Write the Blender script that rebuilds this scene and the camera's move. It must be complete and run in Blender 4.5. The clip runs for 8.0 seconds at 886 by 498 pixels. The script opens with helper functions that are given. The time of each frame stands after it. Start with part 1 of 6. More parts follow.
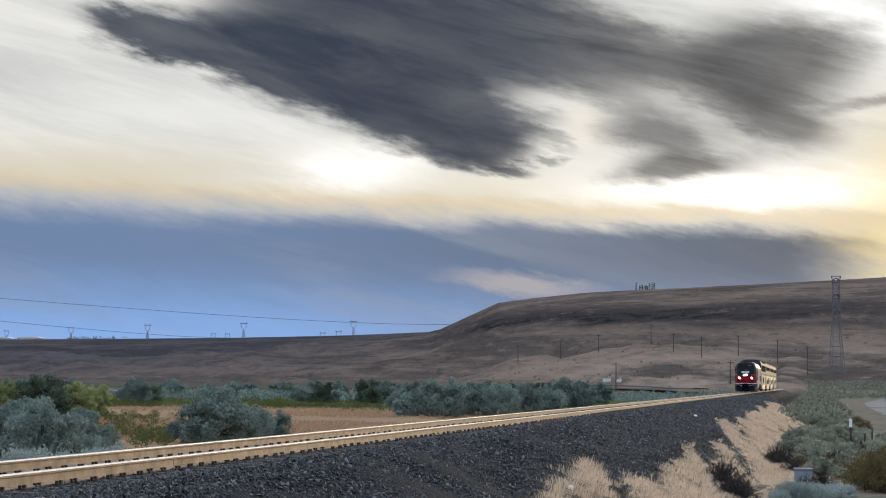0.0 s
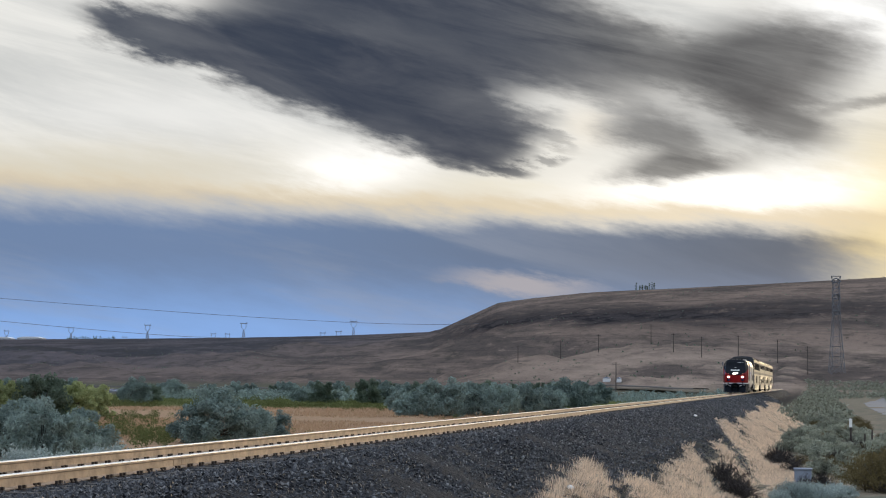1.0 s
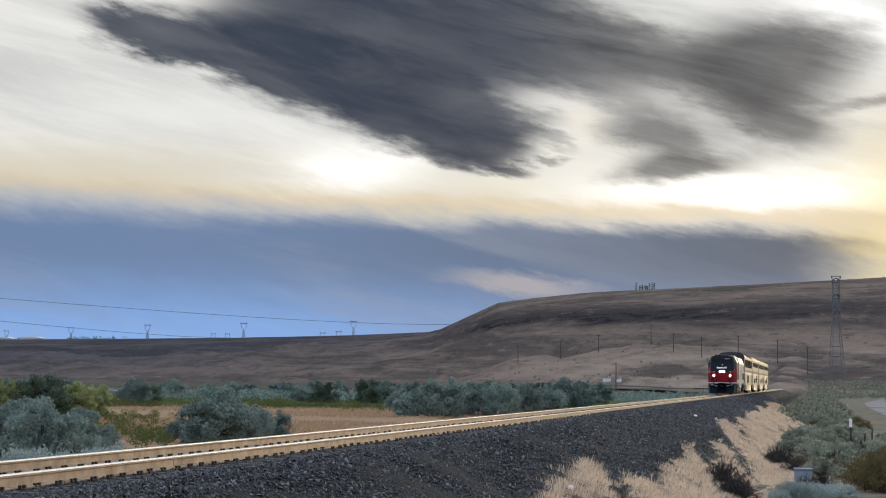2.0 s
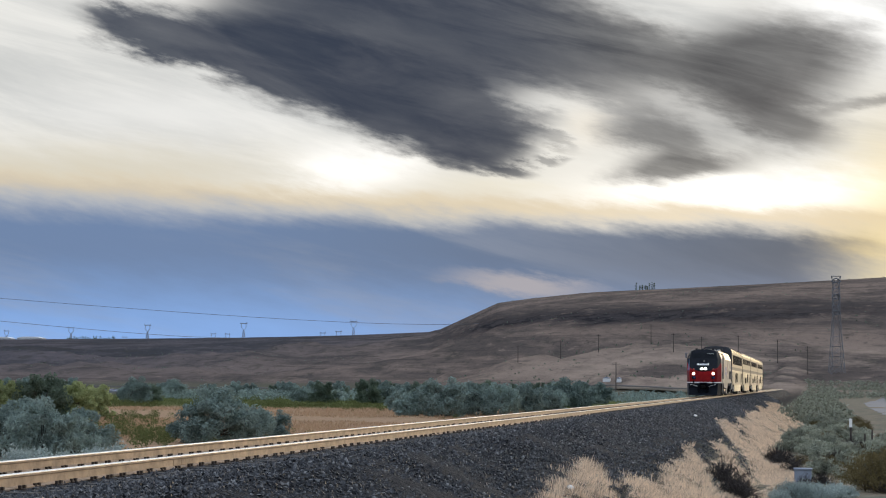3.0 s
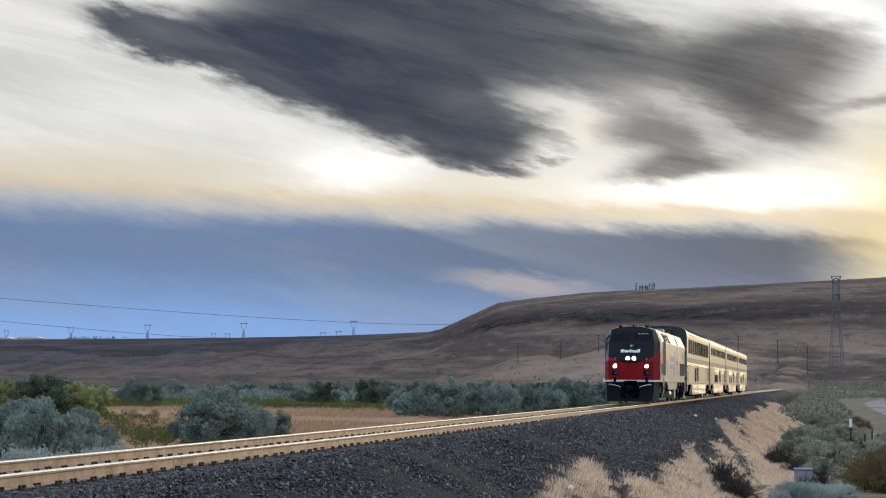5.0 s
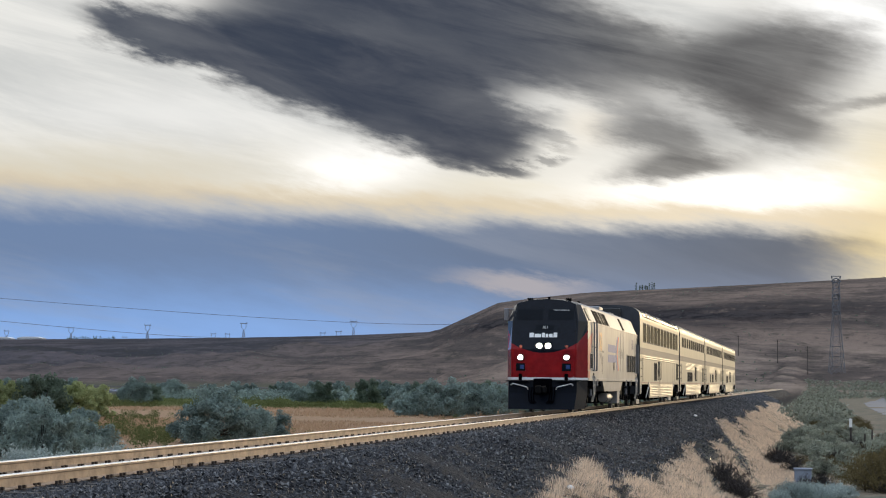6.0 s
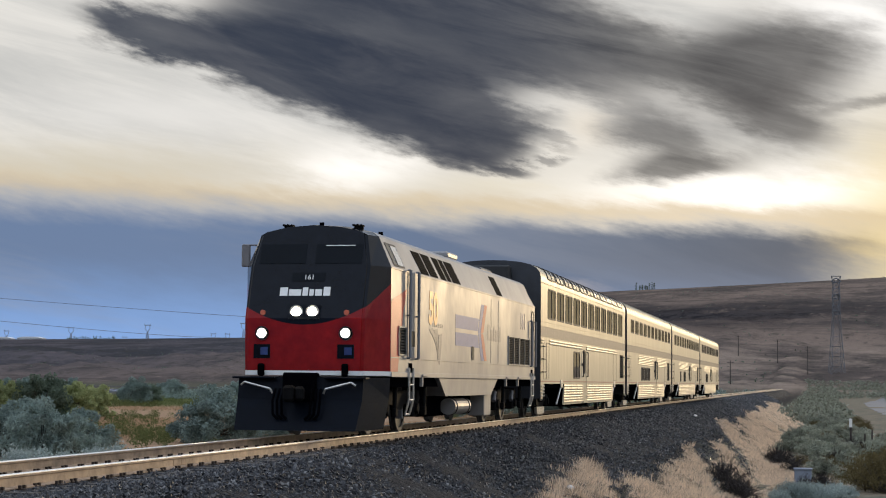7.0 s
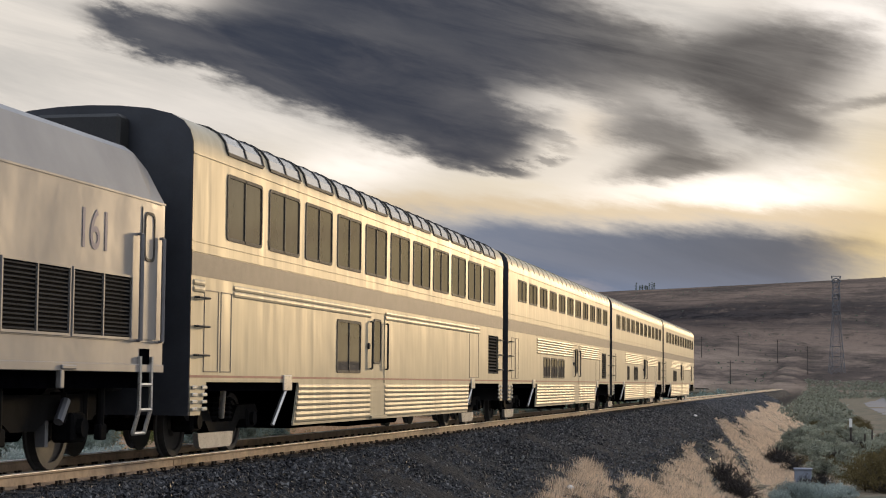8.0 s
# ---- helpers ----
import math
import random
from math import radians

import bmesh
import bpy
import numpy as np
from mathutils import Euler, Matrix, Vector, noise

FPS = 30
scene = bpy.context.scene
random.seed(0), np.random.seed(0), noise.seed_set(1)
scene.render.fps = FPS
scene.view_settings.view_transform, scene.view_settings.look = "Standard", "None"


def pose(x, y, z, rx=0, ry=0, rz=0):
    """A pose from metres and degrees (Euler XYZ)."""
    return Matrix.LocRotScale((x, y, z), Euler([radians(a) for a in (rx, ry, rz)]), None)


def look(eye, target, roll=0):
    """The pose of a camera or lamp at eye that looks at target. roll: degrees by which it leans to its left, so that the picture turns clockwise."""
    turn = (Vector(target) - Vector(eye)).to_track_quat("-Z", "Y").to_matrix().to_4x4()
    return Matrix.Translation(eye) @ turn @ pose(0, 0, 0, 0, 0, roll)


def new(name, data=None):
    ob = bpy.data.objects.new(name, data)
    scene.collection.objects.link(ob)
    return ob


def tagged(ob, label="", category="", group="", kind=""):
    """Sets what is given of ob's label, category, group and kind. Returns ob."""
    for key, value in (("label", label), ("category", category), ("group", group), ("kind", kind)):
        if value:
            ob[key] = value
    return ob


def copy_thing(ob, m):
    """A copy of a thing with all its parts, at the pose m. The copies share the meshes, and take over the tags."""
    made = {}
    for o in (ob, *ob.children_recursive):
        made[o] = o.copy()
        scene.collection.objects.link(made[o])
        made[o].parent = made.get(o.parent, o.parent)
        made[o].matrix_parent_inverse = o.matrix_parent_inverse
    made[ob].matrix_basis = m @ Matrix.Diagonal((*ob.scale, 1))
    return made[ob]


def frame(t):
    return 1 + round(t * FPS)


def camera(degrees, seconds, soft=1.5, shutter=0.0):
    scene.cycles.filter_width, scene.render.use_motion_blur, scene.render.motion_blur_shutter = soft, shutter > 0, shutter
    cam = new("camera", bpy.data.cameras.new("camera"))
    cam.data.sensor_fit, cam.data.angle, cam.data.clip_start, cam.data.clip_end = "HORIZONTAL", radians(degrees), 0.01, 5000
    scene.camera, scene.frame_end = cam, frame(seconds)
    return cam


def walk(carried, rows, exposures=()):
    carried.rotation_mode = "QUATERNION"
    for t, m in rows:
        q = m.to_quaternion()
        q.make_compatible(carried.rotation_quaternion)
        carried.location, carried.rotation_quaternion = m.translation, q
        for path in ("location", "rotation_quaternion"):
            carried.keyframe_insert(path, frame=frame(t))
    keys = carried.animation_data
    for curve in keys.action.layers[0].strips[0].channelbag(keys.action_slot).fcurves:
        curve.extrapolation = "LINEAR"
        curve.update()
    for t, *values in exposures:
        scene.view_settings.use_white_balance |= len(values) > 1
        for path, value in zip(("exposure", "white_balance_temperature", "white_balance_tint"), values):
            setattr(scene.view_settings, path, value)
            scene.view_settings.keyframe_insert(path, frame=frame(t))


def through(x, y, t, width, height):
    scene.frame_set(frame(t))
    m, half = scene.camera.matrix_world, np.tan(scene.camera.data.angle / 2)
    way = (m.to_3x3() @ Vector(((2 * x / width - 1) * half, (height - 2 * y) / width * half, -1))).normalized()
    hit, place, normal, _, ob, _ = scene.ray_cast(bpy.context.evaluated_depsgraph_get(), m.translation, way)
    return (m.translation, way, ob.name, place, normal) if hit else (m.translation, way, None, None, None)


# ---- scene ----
# A railway line at sunset: a standing camera beside an embankment, a passenger train that comes and passes.
# The track runs along +Y; its centre line is x = 0 and the rail tops are z = 0.
EYE = Vector((9.958, 0.0, 1.111))
cam = camera(27.645, 8.0, soft=1.1)
AIM = pose(0, 0, 0, 0, 0, 11.76) @ pose(0, 0, 0, 94.221, 0, 0) @ pose(0, 0, 0, 0, 0, 0.498)
STAND = Matrix.Translation(EYE) @ AIM
walk(cam, [(0.0, STAND), (8.0, STAND)],
     exposures=[(0.0, 0.0, 6500, 10), (6.4, 0.0, 6500, 10), (7.0, -0.1, 6650, 11), (7.5, -0.18, 7000, 13), (8.0, -0.14, 7050, 14)])

# ---------------------------------------------------------------- light
SUN_AZ, SUN_EL = 10.3, 5.5          # degrees to the right of the track's direction, degrees above the horizon


class Nodes:
    """Short hand for node trees."""

    def __init__(self, tree):
        self.t = tree
        tree.nodes.clear()

    def add(self, kind, **inputs):
        n = self.t.nodes.new(kind)
        for k, v in inputs.items():
            self.put(n, k, v)
        return n

    def put(self, n, k, v):
        s = n.inputs[int(k[1:])] if k[0] == "i" and k[1:].isdigit() else n.inputs[k]
        if isinstance(v, bpy.types.NodeSocket):
            self.t.links.new(v, s)
        else:
            s.default_value = v

    def math(self, op, a, b=0.0, c=0.0, clamp=False):
        n = self.t.nodes.new("ShaderNodeMath")
        n.operation, n.use_clamp = op, clamp
        for i, v in enumerate((a, b, c)):
            self.put(n, "i%d" % i, v)
        return n.outputs[0]

    def smooth(self, v, lo, hi, a=0.0, b=1.0):
        n = self.t.nodes.new("ShaderNodeMapRange")
        n.interpolation_type = "SMOOTHSTEP"
        for i, x in enumerate((v, lo, hi, a, b)):
            self.put(n, "i%d" % i, x)
        return n.outputs[0]

    def linear(self, v, lo, hi, a=0.0, b=1.0):
        n = self.t.nodes.new("ShaderNodeMapRange")
        for i, x in enumerate((v, lo, hi, a, b)):
            self.put(n, "i%d" % i, x)
        return n.outputs[0]

    def mix(self, f, a, b, blend="MIX"):
        n = self.t.nodes.new("ShaderNodeMix")
        n.data_type, n.blend_type = "RGBA", blend
        self.put(n, "i0", f)
        for i, v in ((6, a), (7, b)):
            if isinstance(v, (tuple, list)):
                v = (*v[:3], 1.0)
            self.put(n, "i%d" % i, v)
        return n.outputs[2]

    def noise(self, vec, scale, detail=4.0, rough=0.55, distort=0.0):
        n = self.t.nodes.new("ShaderNodeTexNoise")
        if vec is not None:
            self.t.links.new(vec, n.inputs["Vector"])
        n.inputs["Scale"].default_value, n.inputs["Detail"].default_value = scale, detail
        n.inputs["Roughness"].default_value, n.inputs["Distortion"].default_value = rough, distort
        return n.outputs["Fac"]

    def scaled(self, vec, s, off=(0, 0, 0)):
        n = self.t.nodes.new("ShaderNodeMapping")
        self.t.links.new(vec, n.inputs["Vector"])
        n.inputs["Scale"].default_value, n.inputs["Location"].default_value = s, off
        return n.outputs[0]

    def ramp(self, f, stops):
        n = self.t.nodes.new("ShaderNodeValToRGB")
        self.put(n, "i0", f)
        e = n.color_ramp.elements
        while len(e) < len(stops):
            e.new(0.5)
        for el, (p, c) in zip(e, stops):
            el.position, el.color = p, (*c, 1.0)
        return n.outputs[0]


def make_world():
    """Nishita sky behind a broken, wind-drawn cloud cover, in degrees of azimuth (u) and height (v)."""
    w = bpy.data.worlds.new("sky")
    scene.world = w
    w.use_nodes = True
    k = Nodes(w.node_tree)
    d = k.add("ShaderNodeTexCoord").outputs["Generated"]
    sep = k.add("ShaderNodeSeparateXYZ", i0=d).outputs
    deg = 180 / math.pi
    u = k.math("MULTIPLY", k.math("ARCTAN2", sep[0], sep[1]), deg)
    v = k.math("MULTIPLY", k.math("ARCSINE", sep[2]), deg)
    uv = k.add("ShaderNodeCombineXYZ", i0=u, i1=v).outputs[0]
    # warped coordinates: clouds drawn out along the wind, which falls to the right
    wind = k.t.nodes.new("ShaderNodeMapping")
    k.put(wind, "Vector", uv)
    wind.inputs["Rotation"].default_value = (0, 0, radians(13))
    wind = wind.outputs[0]
    rag = k.math("SUBTRACT", k.noise(k.scaled(wind, (0.17, 0.8, 1)), 1.0, 7, 0.62), 0.5)
    rag2 = k.math("SUBTRACT", k.noise(k.scaled(wind, (0.55, 1.9, 1), (7, 3, 0)), 1.0, 6, 0.62), 0.5)
    wu = k.math("ADD", u, k.math("ADD", k.math("MULTIPLY", rag2, 1.6), k.math("MULTIPLY", rag, 1.2)))
    wv = k.math("ADD", v, k.math("ADD", k.math("MULTIPLY", rag, 0.9), k.math("MULTIPLY", rag2, 0.7)))

    def oval(cu, cv, ru, rv, turn):
        """Distance from a tilted oval's middle, 1 at its rim."""
        c, s = math.cos(radians(turn)), math.sin(radians(turn))
        a, b = k.math("SUBTRACT", wu, cu), k.math("SUBTRACT", wv, cv)
        p = k.math("DIVIDE", k.math("ADD", k.math("MULTIPLY", a, c), k.math("MULTIPLY", b, s)), ru)
        q = k.math("DIVIDE", k.math("SUBTRACT", k.math("MULTIPLY", b, c), k.math("MULTIPLY", a, s)), rv)
        return k.math("SQRT", k.math("ADD", k.math("MULTIPLY", p, p), k.math("MULTIPLY", q, q)))

    # light that passes each layer of dark cloud in turn
    clear_part = None
    for cu, cv, ru, rv, turn, dense, soft in DARK_MASS + CLOUD_SHREDS:
        e = k.smooth(oval(cu, cv, ru, rv, turn), 1 - soft, 1 + soft, 1.0 - dense, 1.0)
        clear_part = e if clear_part is None else k.math("MULTIPLY", clear_part, e)
    mask = k.math("SUBTRACT", 1.0, clear_part)
    # the cover goes on all round, with gaps
    beyond = k.math("MULTIPLY", k.smooth(k.noise(k.scaled(uv, (0.035, 0.11, 1), (3, 1, 0)), 1.0, 5, 0.6), 0.55, 0.75),
                    k.math("MULTIPLY", k.smooth(v, 13.0, 18.0), k.smooth(u, 12.0, 4.0, 0.0, 0.5)))
    mask = k.math("MAXIMUM", mask, beyond)
    # threads of thinner cloud run through it along the wind
    thread = k.noise(k.scaled(wind, (0.11, 0.95, 1), (2, 8, 0)), 1.0, 7, 0.66, 0.5)
    mask = k.math("MULTIPLY", mask, k.smooth(thread, 0.36, 0.62, 1.0, k.smooth(u, -14.0, -6.0, 0.97, 0.90)))
    # thin bright cover above, blue under the low bank
    streak = k.noise(k.scaled(wind, (0.09, 0.6, 1), (1, 5, 0)), 1.0, 7, 0.62, 0.5)
    thin = k.mix(k.smooth(streak, 0.3, 0.7), (0.61, 0.62, 0.61), (0.88, 0.87, 0.83))
    cream = k.math("MULTIPLY", k.smooth(v, 8.5, 5.5), k.smooth(v, 4.2, 5.2))
    thin = k.mix(k.math("MULTIPLY", cream, 0.75), thin, (0.78, 0.74, 0.64))
    for gu, gv, ru, rv, gain, tint in GLOWS:
        a = k.math("DIVIDE", k.math("SUBTRACT", k.math("ADD", wu, k.math("MULTIPLY", rag, 3.0)), gu), ru)
        b = k.math("DIVIDE", k.math("SUBTRACT", wv, gv), rv)
        g = k.math("EXPONENT", k.math("MULTIPLY", k.math("ADD", k.math("MULTIPLY", a, a), k.math("MULTIPLY", b, b)), -1.0))
        thin = k.mix(k.math("MULTIPLY", g, gain), thin, tint)
    # gold haze round the veiled sun, outside the view to the right
    veil = k.math("MULTIPLY", k.math("MULTIPLY", k.smooth(wu, -1.2, 3.8), k.smooth(u, 27.0, 13.0)), k.smooth(v, 10.5, 4.5))
    thin = k.mix(k.math("MULTIPLY", veil, 0.9), thin, (1.05, 0.86, 0.45))
    # brighter cloud above the haze
    crest = k.math("MULTIPLY", k.math("MULTIPLY", k.smooth(u, 3.5, 10.0), k.smooth(u, 46.0, 20.0)), k.math("MULTIPLY", k.smooth(v, 8.0, 13.0), k.smooth(v, 62.0, 40.0)))
    thin = k.mix(k.math("MULTIPLY", crest, 0.85), thin, (1.5, 1.42, 1.28))
    # overhead and behind the cover opens to a cool bright sky
    high = k.math("MAXIMUM", k.smooth(v, 14, 34), k.math("MULTIPLY", k.smooth(sep[1], 0.3, -0.4), k.smooth(v, 4, 20)))
    thin = k.mix(k.math("MULTIPLY", high, k.math("SUBTRACT", 1.0, k.math("MULTIPLY", crest, 0.7))), thin, (0.92, 1.10, 1.38))
    # low bank: its upper edge sinks to the right
    edge = k.math("ADD", k.math("MULTIPLY", u, -0.035), 4.62)
    bank = k.smooth(k.math("SUBTRACT", wv, edge), k.smooth(u, -24.0, -6.0, 1.05, 0.62), k.smooth(u, -24.0, -6.0, -0.75, -0.25))
    gild = k.math("DIVIDE", k.math("SUBTRACT", k.math("SUBTRACT", wv, edge), 0.62), 0.36)
    gild = k.math("MULTIPLY", k.math("EXPONENT", k.math("MULTIPLY", k.math("MULTIPLY", gild, gild), -1.0)), k.smooth(u, -24.0, 1.0, 0.6, 0.75))
    thin = k.mix(gild, thin, (0.74, 0.60, 0.39))
    ashy = k.smooth(u, -22.0, 4.0)
    low = k.mix(ashy, (0.25, 0.45, 0.86), (0.19, 0.28, 0.44))
    mid = k.mix(ashy, (0.160, 0.240, 0.405), (0.105, 0.132, 0.172))
    bankc = k.mix(k.smooth(wv, 0.8, 4.2), low, mid)
    veins = k.noise(k.scaled(wind, (0.07, 0.5, 1), (9, 2, 0)), 1.0, 6, 0.6, 0.3)
    bankc = k.mix(k.math("MULTIPLY", k.smooth(veins, 0.46, 0.68), k.smooth(u, -12.0, -3.0, 0.42, 0.12)), bankc, (0.33, 0.36, 0.43))
    pale = k.smooth(oval(-9.2, 3.15, 2.6, 0.36, -6), 1.3, 0.2, 0.0, 0.8)
    bankc = k.mix(pale, bankc, (0.46, 0.43, 0.45))
    c = k.mix(k.math("MULTIPLY", bank, k.math("SUBTRACT", 1.0, k.math("MULTIPLY", veil, 0.95))), thin, bankc)
    inner = k.noise(k.scaled(k.add("ShaderNodeCombineXYZ", i0=u, i1=k.math("SUBTRACT", v, k.math("MULTIPLY", u, -0.27))).outputs[0], (0.16, 0.5, 1), (4, 9, 0)), 1.0, 6, 0.58, 0.6)
    darkc = k.mix(k.smooth(u, -10.5, -4.0), (0.032, 0.044, 0.074), (0.070, 0.074, 0.084))
    darkc = k.mix(k.smooth(inner, 0.46, 0.72), darkc, k.mix(k.smooth(u, -10.5, -4.0), (0.075, 0.085, 0.112), (0.140, 0.140, 0.146)))
    darkc = k.mix(k.math("MULTIPLY", k.smooth(mask, 0.85, 0.4), 0.6), darkc, (0.215, 0.212, 0.215))
    c = k.mix(mask, c, darkc)
    sky = k.t.nodes.new("ShaderNodeTexSky")
    sky.sky_type, sky.sun_disc = "NISHITA", False
    sky.sun_elevation, sky.sun_rotation = radians(SUN_EL), radians(SUN_AZ)
    clear = k.add("ShaderNodeBackground", Color=sky.outputs[0], Strength=0.06)
    cover = k.add("ShaderNodeBackground", Color=c, Strength=1.0)
    both = k.add("ShaderNodeMixShader", i0=0.975, i1=clear.outputs[0], i2=cover.outputs[0])
    k.add("ShaderNodeOutputWorld", Surface=both.outputs[0])


# the dark cloud's large bodies: azimuth, height, half lengths, turn, density, softness of the rim
DARK_MASS = [(-20.01, 10.58, 3.24, 0.83, -13, 0.94, 0.30), (-16.23, 9.91, 4.23, 1.33, -14, 0.96, 0.28), (-12.82, 8.98, 3.87, 1.58, -16, 0.97, 0.28), (-11.05, 7.80, 2.07, 0.97, -8, 0.86, 0.35),
             (-12.98, 11.03, 5.58, 1.71, -5, 0.92, 0.40), (-13.73, 12.96, 6.12, 1.53, -3, 0.92, 0.40), (-9.16, 10.77, 3.60, 1.48, -10, 0.84, 0.50), (-7.35, 9.98, 2.79, 0.79, -4, 0.62, 0.50),
             (-5.19, 10.35, 3.24, 0.94, -14, 0.78, 0.50), (-1.72, 9.94, 2.79, 1.55, 6, 0.92, 0.50), (-1.03, 8.28, 1.71, 0.94, -8, 0.80, 0.55), (-4.83, 7.80, 1.80, 0.76, -14, 0.80, 0.60)]
# torn shreds round it, in the same order
CLOUD_SHREDS = [(-4.21, 6.83, 1.98, 0.43, 4, 0.80, 0.55), (-9.59, 6.80, 0.90, 0.23, -2, 0.80, 0.50), (-8.39, 7.11, 0.54, 0.13, -3, 0.60, 0.50), (-8.70, 7.85, 1.08, 0.18, -22, 0.50, 0.60),
                (-9.79, 8.47, 1.44, 0.32, -6, 0.50, 0.60), (-22.25, 11.38, 0.86, 0.25, -18, 0.70, 0.60), (1.83, 8.77, 1.26, 0.16, 7, 0.60, 0.60), (0.81, 10.28, 0.99, 0.81, 0, 0.40, 0.60),
                (-18.06, 11.66, 2.16, 0.61, -8, 0.45, 0.70), (-5.73, 8.91, 1.44, 0.43, -16, 0.50, 0.70), (-7.90, 11.93, 2.70, 0.54, -12, 0.55, 0.60), (-11.50, 7.12, 1.62, 0.27, -8, 0.60, 0.60)]
# bright gaps: azimuth, height, half lengths, gain, tint
GLOWS = [(-14.75, 6.72, 1.90, 0.75, 0.90, (1.3, 1.28, 1.24)),
         (-2.00, 5.86, 5.50, 0.80, 0.95, (1.5, 1.46, 1.38)),
         (1.62, 4.41, 1.90, 0.50, 0.85, (1.1, 0.86, 0.46)),
         (0.99, 11.40, 1.90, 1.00, 0.90, (1.2, 1.2, 1.18)),
         (-20.50, 8.37, 4.20, 0.90, 0.50, (0.98, 0.97, 0.94)),
         (-7.35, 8.11, 1.30, 0.70, 0.70, (0.95, 0.88, 0.76)),
         (-23.10, 6.53, 6.00, 0.70, 0.80, (0.70, 0.65, 0.53)),
         (-10.04, 6.23, 2.40, 0.35, 0.50, (0.86, 0.79, 0.62))]
make_world()
sun = new("sun", bpy.data.lights.new("sun", "SUN"))
sun.data.energy, sun.data.angle, sun.data.color = 0.5, radians(3.0), (1.0, 0.76, 0.46)
SUN_WAY = Vector((math.sin(radians(SUN_AZ)) * math.cos(radians(SUN_EL)),
                  math.cos(radians(SUN_AZ)) * math.cos(radians(SUN_EL)), math.sin(radians(SUN_EL))))
sun.matrix_world = look(SUN_WAY * 100, (0, 0, 0))


# ---------------------------------------------------------------- materials
def material(name):
    m = bpy.data.materials.new(name)
    m.use_nodes = True
    return m, Nodes(m.node_tree)


def finish(k, color, rough=0.6, metal=0.0, bump=None, strength=0.3, dist=0.02, **more):
    p = k.add("ShaderNodeBsdfPrincipled")
    for key, v in (("Base Color", color), ("Roughness", rough), ("Metallic", metal), *more.items()):
        if isinstance(v, (tuple, list)) and len(v) == 3:
            v = (*v, 1.0)
        k.put(p, key, v)
    if bump is not None:
        b = k.add("ShaderNodeBump", Height=bump, Strength=strength, Distance=dist)
        k.put(p, "Normal", b.outputs[0])
    k.add("ShaderNodeOutputMaterial", Surface=p.outputs[0])


def simple(name, color, rough=0.6, metal=0.0, vary=0.25, scale=3.0, grime=(0.05, 0.045, 0.04), dirt=0.25, bump=0.15, **more):
    """A surface with two scales of variation and some dirt."""
    m, k = material(name)
    o = k.add("ShaderNodeTexCoord").outputs["Object"]
    big, fine = k.noise(o, scale, 5), k.noise(o, scale * 14, 4)
    c = k.mix(k.linear(big, 0.3, 0.7), [x * (1 - vary) for x in color], [min(1, x * (1 + vary * 0.6)) for x in color])
    c = k.mix(k.math("MULTIPLY", k.smooth(k.noise(o, scale * 2.3, 6, 0.7), 0.5, 0.8), dirt), c, grime)
    r = k.linear(fine, 0.3, 0.7, max(0.02, rough - 0.08), min(1, rough + 0.1))
    finish(k, c, r, metal, fine, bump, 0.01, **more)
    return m


def glow(name, color, power):
    m, k = material(name)
    e = k.add("ShaderNodeEmission", Color=(*color, 1), Strength=power)
    k.add("ShaderNodeOutputMaterial", Surface=e.outputs[0])
    return m


def foliage(name, dark, light, rough=0.7, through=0.35, by_leaf=0.32):
    """Leaves: two greens by clump and by leaf, some light passes through."""
    m, k = material(name)
    g = k.add("ShaderNodeNewGeometry")
    o = k.add("ShaderNodeTexCoord").outputs["Object"]
    f = k.math("ADD", k.math("MULTIPLY", g.outputs["Random Per Island"], by_leaf), k.math("MULTIPLY", k.noise(o, 1.1, 3), 0.85))
    each = k.add("ShaderNodeObjectInfo").outputs["Random"]
    f = k.math("ADD", f, k.linear(each, 0, 1, -0.16, 0.14))
    c = k.mix(k.linear(f, 0.2, 0.95), dark, light)
    a = k.add("ShaderNodeBsdfDiffuse", Color=c, Roughness=rough)
    t = k.add("ShaderNodeBsdfTranslucent", Color=c)
    s = k.add("ShaderNodeMixShader", i0=through, i1=a.outputs[0], i2=t.outputs[0])
    k.add("ShaderNodeOutputMaterial", Surface=s.outputs[0])
    return m


